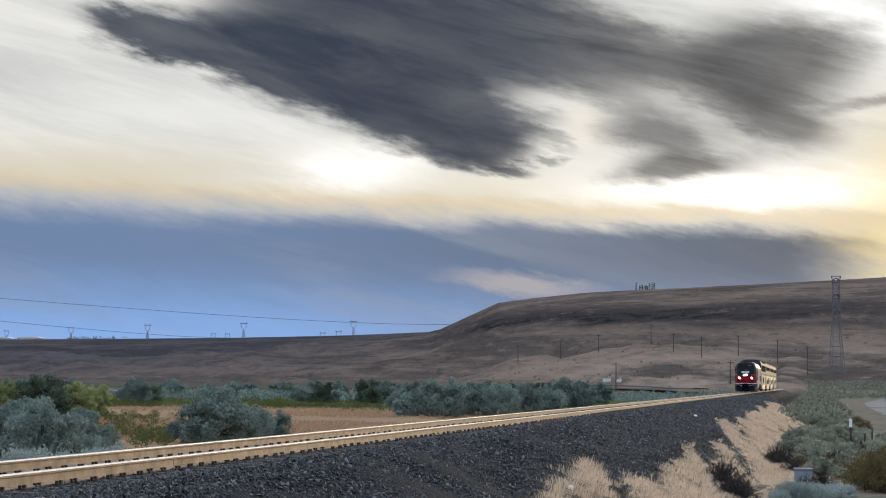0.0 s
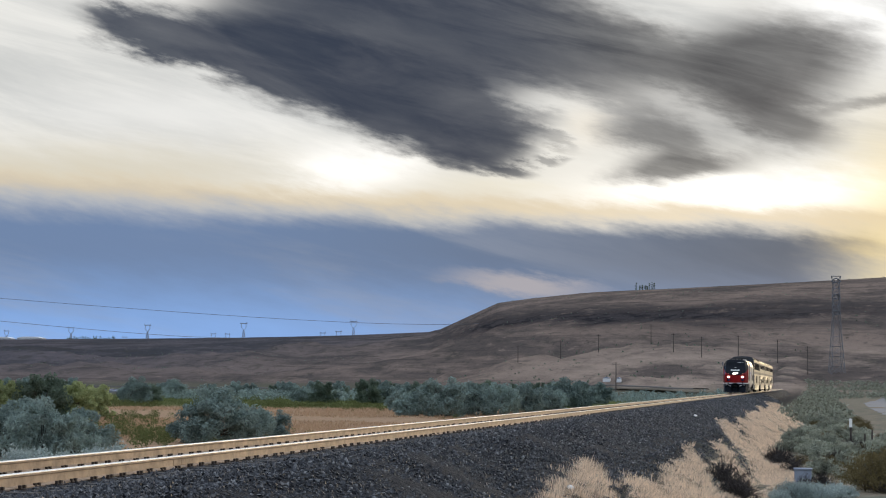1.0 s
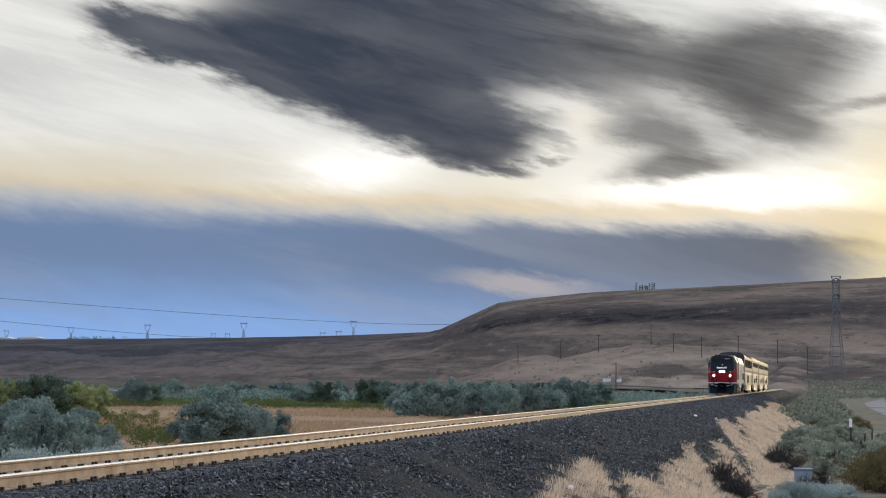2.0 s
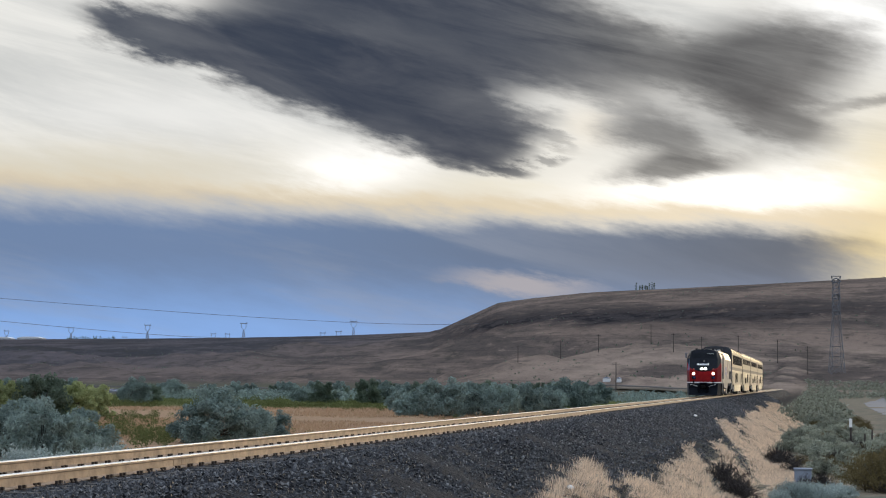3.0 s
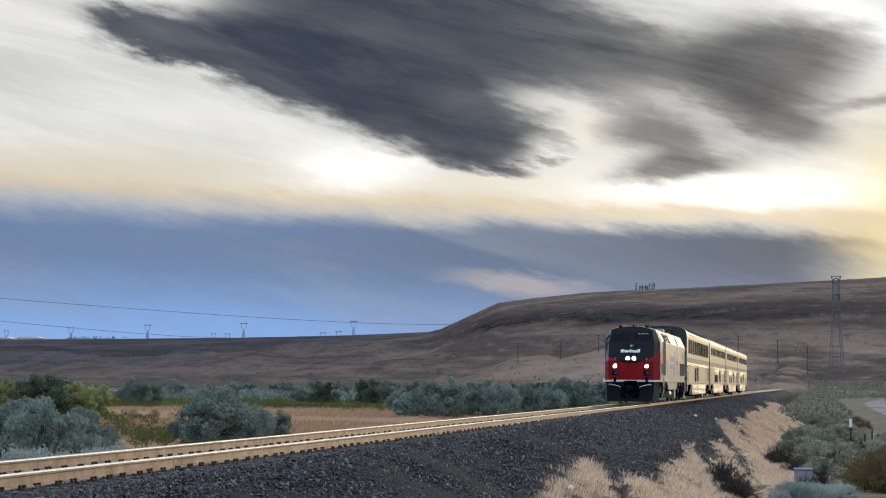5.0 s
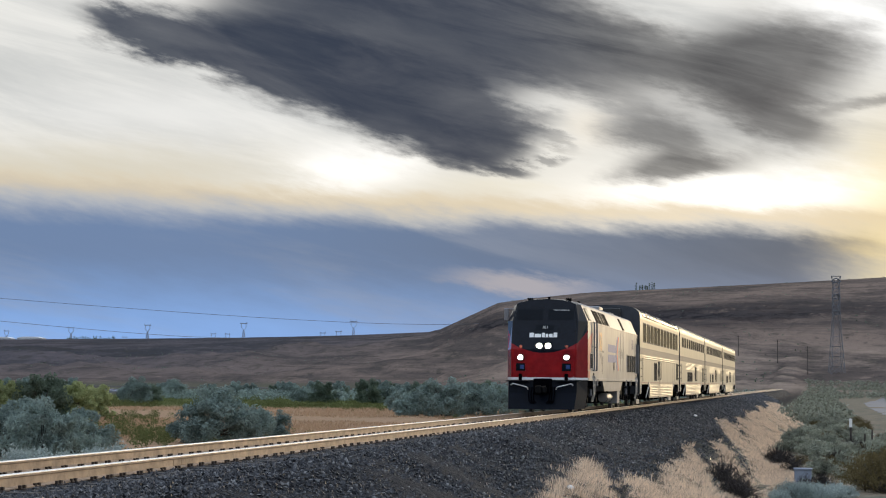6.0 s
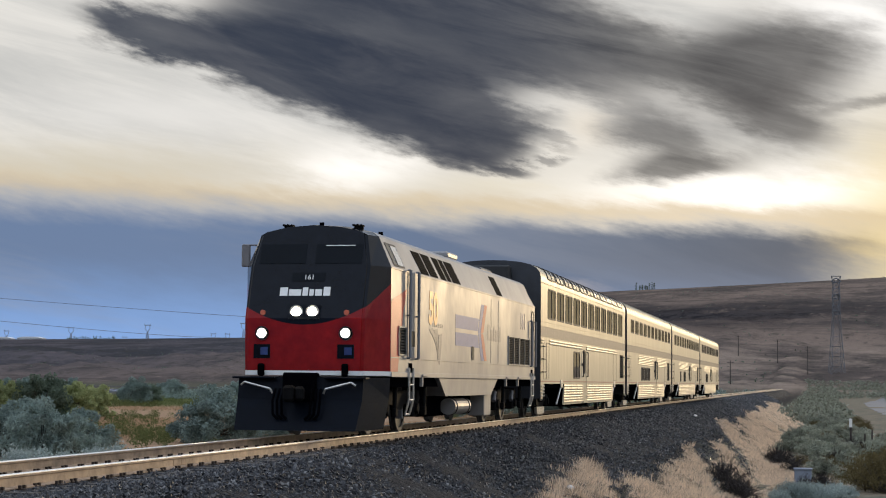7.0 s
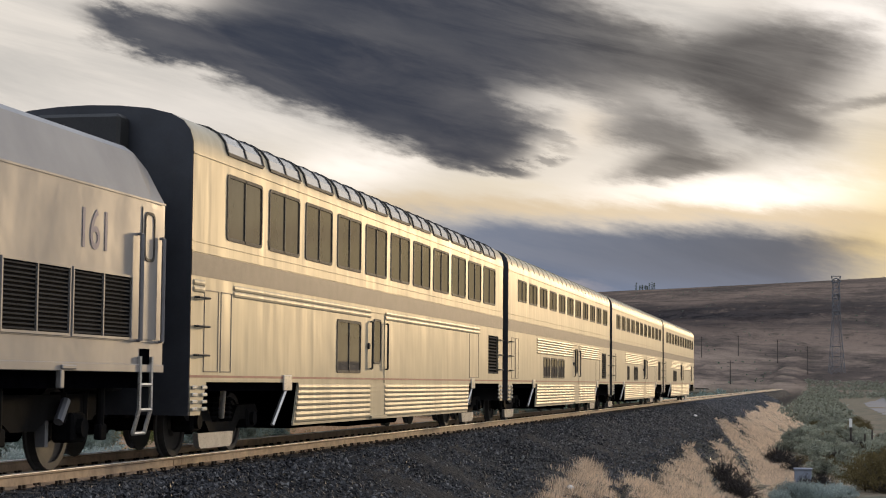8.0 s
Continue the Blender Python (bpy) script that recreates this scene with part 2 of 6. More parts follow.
def make_ground_material():
    m, k = material("ground_soil")
    g = k.add("ShaderNodeNewGeometry")
    pos = g.outputs["Position"]
    x, y, z = k.add("ShaderNodeSeparateXYZ", i0=pos).outputs
    steep = k.add("ShaderNodeSeparateXYZ", i0=g.outputs["True Normal"]).outputs[2]
    # valley floor: dry hay, green sedge, pale soil in long streaks
    st = k.scaled(pos, (0.012, 0.006, 0.02))
    n1, n2 = k.noise(st, 1.0, 6, 0.6, 0.5), k.noise(pos, 0.35, 5, 0.65)
    strips = k.smooth(k.math("ADD", y, k.math("MULTIPLY", n1, 160.0)), 318, 350)
    strips = k.math("MAXIMUM", strips, k.smooth(n1, 0.52, 0.62))
    floor = k.mix(strips, (0.36, 0.235, 0.15), (0.085, 0.105, 0.04))
    floor = k.mix(k.math("MULTIPLY", k.smooth(n2, 0.45, 0.7), 0.55), floor, (0.26, 0.20, 0.10))
    floor = k.mix(k.math("MULTIPLY", k.smooth(k.math("ADD", y, k.math("MULTIPLY", n1, 120.0)), 440, 520), 0.85), floor, (0.105, 0.098, 0.078))
    # right bank: grey-green scrub over straw and dark soil
    bank = k.mix(k.smooth(n2, 0.4, 0.62), (0.25, 0.20, 0.145), (0.165, 0.155, 0.115))
    spill = k.math("ADD", x, k.math("MULTIPLY", k.math("SUBTRACT", n2, 0.5), 3.0))
    bank = k.mix(k.math("MULTIPLY", k.smooth(spill, 6.6, 4.8), 0.85), bank, (0.034, 0.032, 0.032))
    c = k.mix(k.smooth(x, -3.0, 4.0), floor, bank)
    # far scrub and hills: tawny slopes, scrub in drifts, thin strata, speckles of bushes
    hill = k.noise(k.scaled(pos, (0.010, 0.003, 0.06)), 1.0, 9, 0.72, 0.4)
    fine = k.noise(k.scaled(pos, (0.085, 0.03, 0.35)), 1.0, 8, 0.75, 0.2)
    strata = k.noise(k.scaled(pos, (0.006, 0.003, 0.30), (5, 1, 2)), 1.0, 7, 0.68, 0.25)
    speck = k.noise(k.scaled(pos, (0.28, 0.09, 0.5)), 1.0, 5, 0.7)
    # distance haze put into the hill colour: cooler and greyer towards the left
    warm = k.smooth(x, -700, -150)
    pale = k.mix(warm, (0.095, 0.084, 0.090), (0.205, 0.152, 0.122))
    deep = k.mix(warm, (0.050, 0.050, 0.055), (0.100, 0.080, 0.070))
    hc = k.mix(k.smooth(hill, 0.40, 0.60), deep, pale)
    hc = k.mix(k.math("MULTIPLY", k.smooth(strata, 0.52, 0.66), 0.55), hc, (0.055, 0.048, 0.044))
    hc = k.mix(k.math("MULTIPLY", k.smooth(fine, 0.50, 0.64), 0.6), hc, (0.050, 0.048, 0.040))
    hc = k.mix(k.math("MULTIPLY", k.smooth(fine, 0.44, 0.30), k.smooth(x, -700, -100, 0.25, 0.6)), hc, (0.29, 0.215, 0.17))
    # low slopes paler towards the right, dusty haze painted as ground colour
    hc = k.mix(k.math("MULTIPLY", k.math("MULTIPLY", k.smooth(z, 30, 6), k.smooth(x, -170, -20, 0.0, 0.9)), k.smooth(hill, 0.40, 0.62)), hc, (0.36, 0.275, 0.215))
    hc = k.mix(k.math("MULTIPLY", k.smooth(speck, 0.60, 0.70), 0.7), hc, (0.030, 0.032, 0.026))
    # basalt ledge under the mesa's rim: dark broken columns
    band = k.noise(k.scaled(pos, (0.012, 0.004, 0.03), (2, 0, 1)), 1.0, 8, 0.7, 0.3)
    dz = k.math("DIVIDE", k.math("SUBTRACT", k.math("ADD", z, k.math("MULTIPLY", k.math("SUBTRACT", band, 0.5), 34.0)), 49.0), 10.0)
    rock = k.math("EXPONENT", k.math("MULTIPLY", k.math("MULTIPLY", dz, dz), -1.0))
    rock = k.math("MULTIPLY", rock, k.math("MULTIPLY", k.smooth(x, -420, -240), k.smooth(x, 120, -90, 0.45, 1.0)))
    rock = k.math("MULTIPLY", rock, k.smooth(k.math("ADD", band, k.math("MULTIPLY", fine, 0.4)), 0.54, 0.68))
    hc = k.mix(k.math("MULTIPLY", rock, 0.95), hc, k.mix(k.smooth(fine, 0.4, 0.6), (0.016, 0.016, 0.019), (0.052, 0.046, 0.046)))
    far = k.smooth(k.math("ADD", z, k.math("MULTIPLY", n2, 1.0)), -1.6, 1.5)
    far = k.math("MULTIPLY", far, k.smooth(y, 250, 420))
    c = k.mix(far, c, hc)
    lum = k.noise(pos, 2.2, 6, 0.7)
    c = k.mix(0.6, c, k.ramp(lum, [(0.3, (0.45, 0.45, 0.45)), (0.7, (1.25, 1.22, 1.2))]), "MULTIPLY")
    finish(k, c, 1.0, 0, k.math("ADD", lum, n2), 0.6, 0.15, **{"Specular IOR Level": 0.0})
    return m


def make_ballast_material(name, bright=1.0):
    m, k = material(name)
    o = k.add("ShaderNodeNewGeometry")
    pos = o.outputs["Position"]
    v = k.t.nodes.new("ShaderNodeTexVoronoi")
    k.put(v, "Vector", pos)
    v.inputs["Scale"].default_value = 13.0
    cell = k.add("ShaderNodeSeparateXYZ", i0=v.outputs["Color"]).outputs[0]
    c = k.ramp(cell, [(0.0, (0.005, 0.0055, 0.007)), (0.75, (0.015, 0.0155, 0.018)), (1.0, (0.04, 0.04, 0.043))])
    c = k.mix(k.math("MULTIPLY", k.smooth(k.noise(pos, 0.8, 5), 0.55, 0.8), 0.2), c, (0.05, 0.045, 0.042))
    h = k.math("SUBTRACT", 1.0, v.outputs["Distance"])
    finish(k, c, 0.75, 0, k.math("ADD", h, k.math("MULTIPLY", cell, 0.6)), 0.9, 0.05, **{"Specular IOR Level": 0.1})
    return m


def make_stone_material():
    m, k = material("ballast_stone")
    g = k.add("ShaderNodeNewGeometry")
    r = g.outputs["Random Per Island"]
    c = k.ramp(r, [(0.0, (0.006, 0.0065, 0.009)), (0.65, (0.030, 0.031, 0.036)), (0.90, (0.075, 0.076, 0.082)), (1.0, (0.20, 0.20, 0.20))])
    n = k.noise(g.outputs["Position"], 60, 4)
    finish(k, c, k.linear(r, 0, 1, 0.32, 0.7), 0, n, 0.3, 0.01, **{"Specular IOR Level": 0.3})
    return m


def make_steel_side():
    """Stainless carriage side: brushed sheet, slightly oil-canned, streaky reflections painted into the colour."""
    m, k = material("stainless_side")
    o = k.add("ShaderNodeTexCoord").outputs["Object"]
    streaks = k.noise(k.scaled(o, (1, 2.6, 0.22)), 1.6, 6, 0.65)
    cloud = k.noise(o, 0.5, 4)
    c = k.mix(k.linear(streaks, 0.3, 0.75), (0.46, 0.415, 0.315), (0.375, 0.337, 0.255))
    c = k.mix(k.math("MULTIPLY", k.smooth(cloud, 0.4, 0.7), 0.35), c, (0.42, 0.39, 0.29))
    r = k.linear(streaks, 0.25, 0.75, 0.40, 0.55)
    wave = k.noise(k.scaled(o, (1, 0.9, 0.5)), 1.0, 2)
    finish(k, c, r, 0.6, wave, 0.4, 0.08)
    return m


def make_loco_silver():
    m, k = material("silver_paint")
    o = k.add("ShaderNodeTexCoord").outputs["Object"]
    streaks = k.noise(k.scaled(o, (1, 0.9, 0.7)), 1.0, 5, 0.55)
    c = k.mix(k.linear(streaks, 0.3, 0.75), (0.305, 0.297, 0.295), (0.255, 0.248, 0.247))
    wave = k.noise(k.scaled(o, (1, 0.9, 0.8)), 1.0, 3)
    finish(k, c, k.linear(streaks, 0.3, 0.7, 0.40, 0.54), 0.58, wave, 0.22, 0.08)
    return m


def make_tinted_glass():
    """Bronze-tinted pane: dark body, an even weak gloss."""
    m, k = material("tinted_glass")
    o = k.add("ShaderNodeTexCoord").outputs["Object"]
    c = k.mix(k.smooth(k.noise(o, 0.9, 4), 0.35, 0.65), (0.075, 0.062, 0.046), (0.11, 0.092, 0.070))
    a = k.add("ShaderNodeBsdfDiffuse", Color=c)
    g = k.add("ShaderNodeBsdfGlossy", Color=(0.9, 0.88, 0.85, 1.0), Roughness=0.03)
    s = k.add("ShaderNodeMixShader", i0=0.2, i1=a.outputs[0], i2=g.outputs[0])
    k.add("ShaderNodeOutputMaterial", Surface=s.outputs[0])
    return m


def make_nose_paint():
    """Nose livery: red below a V line, blue-black above, a white sill line; the red runs on along the side to a slanted edge."""
    m, k = material("nose_paint")
    o = k.add("ShaderNodeTexCoord").outputs["Object"]
    x, y, z = k.add("ShaderNodeSeparateXYZ", i0=o).outputs
    ax = k.math("ABSOLUTE", x)
    vee = k.math("ADD", 2.22, k.math("ADD", k.math("MULTIPLY", k.math("MULTIPLY", ax, ax), 0.24),
                                     k.math("MULTIPLY", k.math("MAXIMUM", k.math("SUBTRACT", y, 0.62), 0.0), 0.36)))
    upper = k.math("GREATER_THAN", z, vee)
    n = k.noise(o, 4.0, 6, 0.65)
    red = k.mix(k.linear(n, 0.3, 0.7), (0.17, 0.006, 0.008), (0.25, 0.010, 0.011))
    blk = k.mix(k.linear(n, 0.3, 0.7), (0.002, 0.003, 0.006), (0.005, 0.007, 0.012))
    c = k.mix(upper, red, blk)
    sill = k.math("LESS_THAN", z, 1.31)
    c = k.mix(sill, c, (0.72, 0.72, 0.70))
    finish(k, c, k.linear(n, 0.3, 0.7, 0.10, 0.17), 0.0, n, 0.02, 0.01, **{"Specular IOR Level": 0.16})
    return m


M = {
    "ground": make_ground_material(), "ballast": make_ballast_material("ballast_bed"), "stone": make_stone_material(),
    "steel_side": make_steel_side(), "silver": make_loco_silver(), "nose": make_nose_paint(),
    "rail_web": simple("rail_rust", (0.44, 0.32, 0.225), 0.4, 0.4, 0.35, 4, (0.07, 0.04, 0.025), 0.6),
    "rail_top": simple("rail_polished", (0.9, 0.89, 0.87), 0.33, 1.0, 0.08, 6, (0.4, 0.38, 0.35), 0.1, 0.03),
    "tie": simple("tie_timber", (0.050, 0.042, 0.036), 0.85, 0, 0.45, 7, (0.11, 0.09, 0.07), 0.4, 0.5),
    "spike": simple("spike_iron", (0.05, 0.035, 0.028), 0.7, 0.4),
    # underframe black, and truck iron below, darkened further for shade under the train
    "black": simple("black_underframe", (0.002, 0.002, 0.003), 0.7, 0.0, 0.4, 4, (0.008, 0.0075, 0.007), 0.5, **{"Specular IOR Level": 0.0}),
    "navy": simple("dark_pilot_paint", (0.0014, 0.003, 0.007), 0.4, 0.0, 0.3, 4, (0.012, 0.012, 0.012), 0.3, **{"Specular IOR Level": 0.08}),
    "endwall": simple("end_wall_paint", (0.020, 0.023, 0.03), 0.5, 0.0, 0.3, 3),
    "wheel": simple("wheel_steel", (0.05, 0.046, 0.044), 0.5, 0.3, 0.3, 6),
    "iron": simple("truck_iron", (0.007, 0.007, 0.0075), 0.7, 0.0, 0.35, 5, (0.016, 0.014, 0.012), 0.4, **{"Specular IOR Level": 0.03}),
    "alu": simple("bright_metal", (0.62, 0.60, 0.57), 0.32, 0.85, 0.15, 5),
    "gasket": simple("rubber_gasket", (0.012, 0.012, 0.012), 0.6),
    "glass": make_tinted_glass(),
    "windshield": simple("windshield_glass", (0.004, 0.006, 0.009), 0.06, 0.0, 0.1, 2, (0.01, 0.01, 0.01), 0.1, 0.02, **{"Specular IOR Level": 0.10}),
    "roofglass": simple("roof_glass", (0.42, 0.42, 0.42), 0.14, 0.5, 0.1, 2, (0.2, 0.18, 0.15), 0.1, 0.02),
    "louvre": simple("louvre_black", (0.004, 0.004, 0.005), 0.8, 0.0, **{"Specular IOR Level": 0.04}),
    "slat": simple("louvre_slat", (0.036, 0.035, 0.034), 0.7, 0.0, **{"Specular IOR Level": 0.1}),
    "band": simple("belt_band_paint", (0.145, 0.13, 0.118), 0.5, 0.3, 0.15, 4),
    "bandred": simple("thin_red_line", (0.30, 0.13, 0.10), 0.5, 0.2),
    "white": simple("white_paint", (0.78, 0.77, 0.74), 0.45, 0, 0.06, 4, (0.4, 0.37, 0.33), 0.2),
    "redside": simple("side_red_paint", (0.42, 0.05, 0.035), 0.38, 0.1, 0.15, 3),
    "blue": simple("stripe_blue", (0.115, 0.145, 0.31), 0.5, 0.0, 0.1, 4),
    "orange": simple("stripe_red_orange", (0.55, 0.13, 0.07), 0.5, 0.0, 0.1, 4),
    "gold": simple("gold_numeral", (0.50, 0.29, 0.11), 0.4, 0.4, 0.1, 4),
    "greymark": simple("grey_marking", (0.17, 0.165, 0.17), 0.45, 0.2, 0.1, 4),
    "violet": simple("number_grey_violet", (0.17, 0.155, 0.215), 0.5, 0.1, 0.1, 4),
    "lamp": glow("headlamp", (1.0, 0.84, 0.58), 160.0), "ditch": glow("ditch_lamp", (1.0, 0.78, 0.48), 120.0),
    "blueglass": simple("marker_glass", (0.02, 0.04, 0.14), 0.2, 0, 0.2),
    "pole": simple("pole_timber", (0.055, 0.042, 0.036), 0.85, 0, 0.3, 2),
    "galv": simple("galvanised_steel", (0.16, 0.165, 0.18), 0.6, 0.5, 0.2, 0.5),
    "galv_far": simple("galvanised_steel_pale", (0.24, 0.27, 0.33), 0.7, 0.2, 0.2, 0.1),
    "wire": simple("cable_aluminium", (0.05, 0.055, 0.07), 0.9, 0.0),
    "asphalt": simple("road_asphalt", (0.15, 0.14, 0.14), 0.8, 0, 0.2, 0.6, (0.12, 0.11, 0.10), 0.4),
    "olive": foliage("olive_leaves", (0.070, 0.100, 0.095), (0.38, 0.47, 0.42)),
    "olive_dark": foliage("dark_olive_leaves", (0.07, 0.095, 0.07), (0.20, 0.25, 0.18)),
    "willow": foliage("yellow_green_leaves", (0.18, 0.21, 0.09), (0.46, 0.49, 0.24)),
    "sage": foliage("sage_leaves", (0.09, 0.095, 0.07), (0.52, 0.54, 0.43)),
    "sage_blue": foliage("pale_sage_leaves", (0.17, 0.21, 0.20), (0.56, 0.63, 0.59)),
    "rabbit": foliage("brown_brush", (0.07, 0.058, 0.03), (0.21, 0.165, 0.08)),
    "dead": simple("dead_twigs", (0.035, 0.027, 0.024), 0.9, 0, 0.4, 6),
    "straw": foliage("dry_grass", (0.30, 0.20, 0.13), (1.0, 0.81, 0.62), 0.8, 0.6, 0.7),
    "sedge": foliage("green_sedge", (0.035, 0.048, 0.018), (0.15, 0.165, 0.065)),
    "hay": foliage("hay_stalks", (0.32, 0.205, 0.125), (0.48, 0.33, 0.21)),
    "bark": simple("bark", (0.07, 0.058, 0.048), 0.9, 0, 0.4, 8, bump=0.6),
    "water": simple("still_water", (0.35, 0.37, 0.40), 0.08, 0.6, 0.05, 0.1, bump=0.02),
    "trailer": simple("white_sheet", (0.72, 0.72, 0.72), 0.5),
}


# ---------------------------------------------------------------- mesh helpers
def mesh_of(name, bm, mat, smooth=False):
    me = bpy.data.meshes.new(name)
    bm.to_mesh(me)
    bm.free()
    me.materials.append(mat)
    if smooth:
        me.polygons.foreach_set("use_smooth", [True] * len(me.polygons))
    return me


def part(name, bm, mat, parent, label="", smooth=False):
    """One mesh object under a thing or a part."""
    ob = new(name, mesh_of(name, bm, mat, smooth))
    ob.parent = parent
    if label:
        tagged(ob, label)
    return ob


def thing(name, label, category, at=None, group="", kind="", bm=None, mat=None):
    ob = new(name, mesh_of(name, bm, mat) if bm else None)
    if at is not None:
        ob.matrix_basis = at
    return tagged(ob, label, category, group, kind)


def hexa(bm, pts):
    """A box of eight corners: the lower four, then the upper four, in the same order."""
    v = [bm.verts.new(p) for p in pts]
    for f in ((3, 2, 1, 0), (4, 5, 6, 7), (0, 1, 5, 4), (1, 2, 6, 5), (2, 3, 7, 6), (3, 0, 4, 7)):
        bm.faces.new([v[i] for i in f])
    return v


def box(bm, x0, x1, y0, y1, z0, z1, bevel=0.0):
    v = hexa(bm, [(x0, y0, z0), (x1, y0, z0), (x1, y1, z0), (x0, y1, z0), (x0, y0, z1), (x1, y0, z1), (x1, y1, z1), (x0, y1, z1)])
    if bevel:
        edges = list({e for q in v for e in q.link_edges})
        bmesh.ops.bevel(bm, geom=edges, offset=bevel, segments=1, affect="EDGES")


def boxed(x0, x1, y0, y1, z0, z1, bevel=0.0):
    bm = bmesh.new()
    box(bm, x0, x1, y0, y1, z0, z1, bevel)
    return bm


def rod(bm, a, b, r, n=8, r2=None):
    """A round bar from a to b."""
    a, b = Vector(a), Vector(b)
    q = (b - a).to_track_quat("Z", "Y")
    rings = []
    for c, rr in ((a, r), (b, r if r2 is None else r2)):
        rings.append([bm.verts.new(c + q @ Vector((rr * math.cos(i * math.tau / n), rr * math.sin(i * math.tau / n), 0))) for i in range(n)])
    for i in range(n):
        j = (i + 1) % n
        bm.faces.new((rings[0][i], rings[0][j], rings[1][j], rings[1][i]))
    bm.faces.new(rings[0][::-1])
    bm.faces.new(rings[1])


def rods(pairs, r, n=6):
    bm = bmesh.new()
    for a, b in pairs:
        rod(bm, a, b, r, n)
    return bm


def loft(bm, rings, close=False, caps=True):
    """A skin over rings of equally many points."""
    vs = [[bm.verts.new(p) for p in ring] for ring in rings]
    n = len(vs[0])
    for a, b in zip(vs, vs[1:]):
        for i in range(n if close else n - 1):
            j = (i + 1) % n
            bm.faces.new((a[i], a[j], b[j], b[i]))
    if caps:
        bm.faces.new(vs[0][::-1])
        bm.faces.new(vs[-1])
    return vs


def prism(bm, profile, y0, y1):
    """A closed x-z profile drawn out along y."""
    loft(bm, [[(x, y0, z) for x, z in profile], [(x, y1, z) for x, z in profile]], close=True)


def lettering(text, size, mat, parent, m, name="lettering", bold=0.0):
    """Flat writing of the built-in font, as a mesh 4 mm thick."""
    cu = bpy.data.curves.new(name, "FONT")
    cu.body, cu.size, cu.extrude, cu.align_x, cu.offset = text, size, 0.002, "CENTER", bold
    tmp = bpy.data.objects.new(name, cu)
    scene.collection.objects.link(tmp)
    me = bpy.data.meshes.new_from_object(tmp.evaluated_get(bpy.context.evaluated_depsgraph_get()))
    bpy.data.objects.remove(tmp)
    me.materials.clear()
    me.materials.append(mat)
    ob = new(name, me)
    ob.parent = parent
    ob.matrix_local = m
    return ob


# ---------------------------------------------------------------- ground
def ease(t):
    t = min(1.0, max(0.0, t))
    return t * t * (3 - 2 * t)


# ridge: azimuth, height of the crest in degrees from the camera's standpoint, distance of crest and of foot
RIDGE = [(-180, 0.8, 3000, 900), (-60, 1.0, 3200, 800), (-25.5, 1.19, 3000, 760), (-21.4, 1.27, 3000, 740), (-18.1, 1.34, 3000, 720),
         (-14.7, 1.45, 2900, 690), (-12.2, 1.58, 2500, 660), (-11.8, 1.68, 2300, 650), (-10.9, 2.10, 2050, 640), (-10.0, 2.52, 1900, 630),
         (-8.8, 2.69, 1800, 610), (-7.0, 2.88, 1750, 590), (-5.2, 2.97, 1720, 575), (-3.4, 3.06, 1700, 560), (-0.8, 3.19, 1700, 545),
         (1.0, 3.29, 1700, 540), (2.1, 3.35, 1700, 535), (2.5, 3.3, 1700, 530), (3.2, 1.0, 1700, 520), (6, 0.45, 1700, 520), (16, 0.45, 1800, 520), (40, 1.6, 2200, 600), (180, 0.8, 3000, 900)]


def ridge_at(az):
    for a, b in zip(RIDGE, RIDGE[1:]):
        if az <= b[0]:
            f = (az - a[0]) / (b[0] - a[0])
            return [p + (q - p) * f for p, q in zip(a[1:], b[1:])]
    return RIDGE[-1][1:]


def bed(x):
    """Cross-section of the embankment under the ballast."""
    a = abs(x)
    if a < 2.0:
        return -0.42
    if a < 4.2:
        return -0.42 - (a - 2.0) * 0.39
    return max(FLOOR, -1.28 - (a - 4.2) * 0.47)


FLOOR = -2.9


def ground_z(x, y):
    dx, dy = x - EYE.x, y
    r = math.hypot(dx, dy)
    az = math.degrees(math.atan2(dx, dy))
    e, dc, df = ridge_at(az)
    lump = noise.fractal(Vector((x * 0.16, y * 0.16, 0)), 1.0, 2.0, 4) * 0.16
    z = bed(x) + lump * (1.0 if abs(x) > 4.4 else 0.25)
    # the road approach on which the camera stands
    near = ease((16 - r) / 8) if x > 3 else 0.0
    z = z * (1 - near) + -0.55 * near
    if r > df * 0.8:
        s = ease((r - df * 0.8) / (dc - df * 0.8)) ** 0.85 if r < dc else 1.0
        low = math.atan2(z - EYE.z, r)
        top = math.radians(e)
        zz = EYE.z + r * math.tan(low + (top - low) * s)
        rough = 42 * s * (1 - s) * 4
        zz += noise.fractal(Vector((x * 0.0035, y * 0.0035, 3)), 0.9, 2.1, 6) * rough * 0.45
        zz += noise.fractal(Vector((x * 0.02, y * 0.02, 8)), 1.0, 2.0, 3) * 5.0 * min(1, s * 6) * (1 - s ** 3)
        if r > dc:
            zz = EYE.z + dc * math.tan(top) + (r - dc) * 0.004 + noise.noise(Vector((x * .02, y * .02, 0))) * 0.6
        z = zz
    return z


def at_ground(x, y, rz=0.0):
    return pose(x, y, ground_z(x, y), 0, 0, rz)


def place(az, r):
    """The point of the plan at that azimuth and distance from the camera's standpoint."""
    a = radians(az)
    return EYE.x + r * math.sin(a), r * math.cos(a)


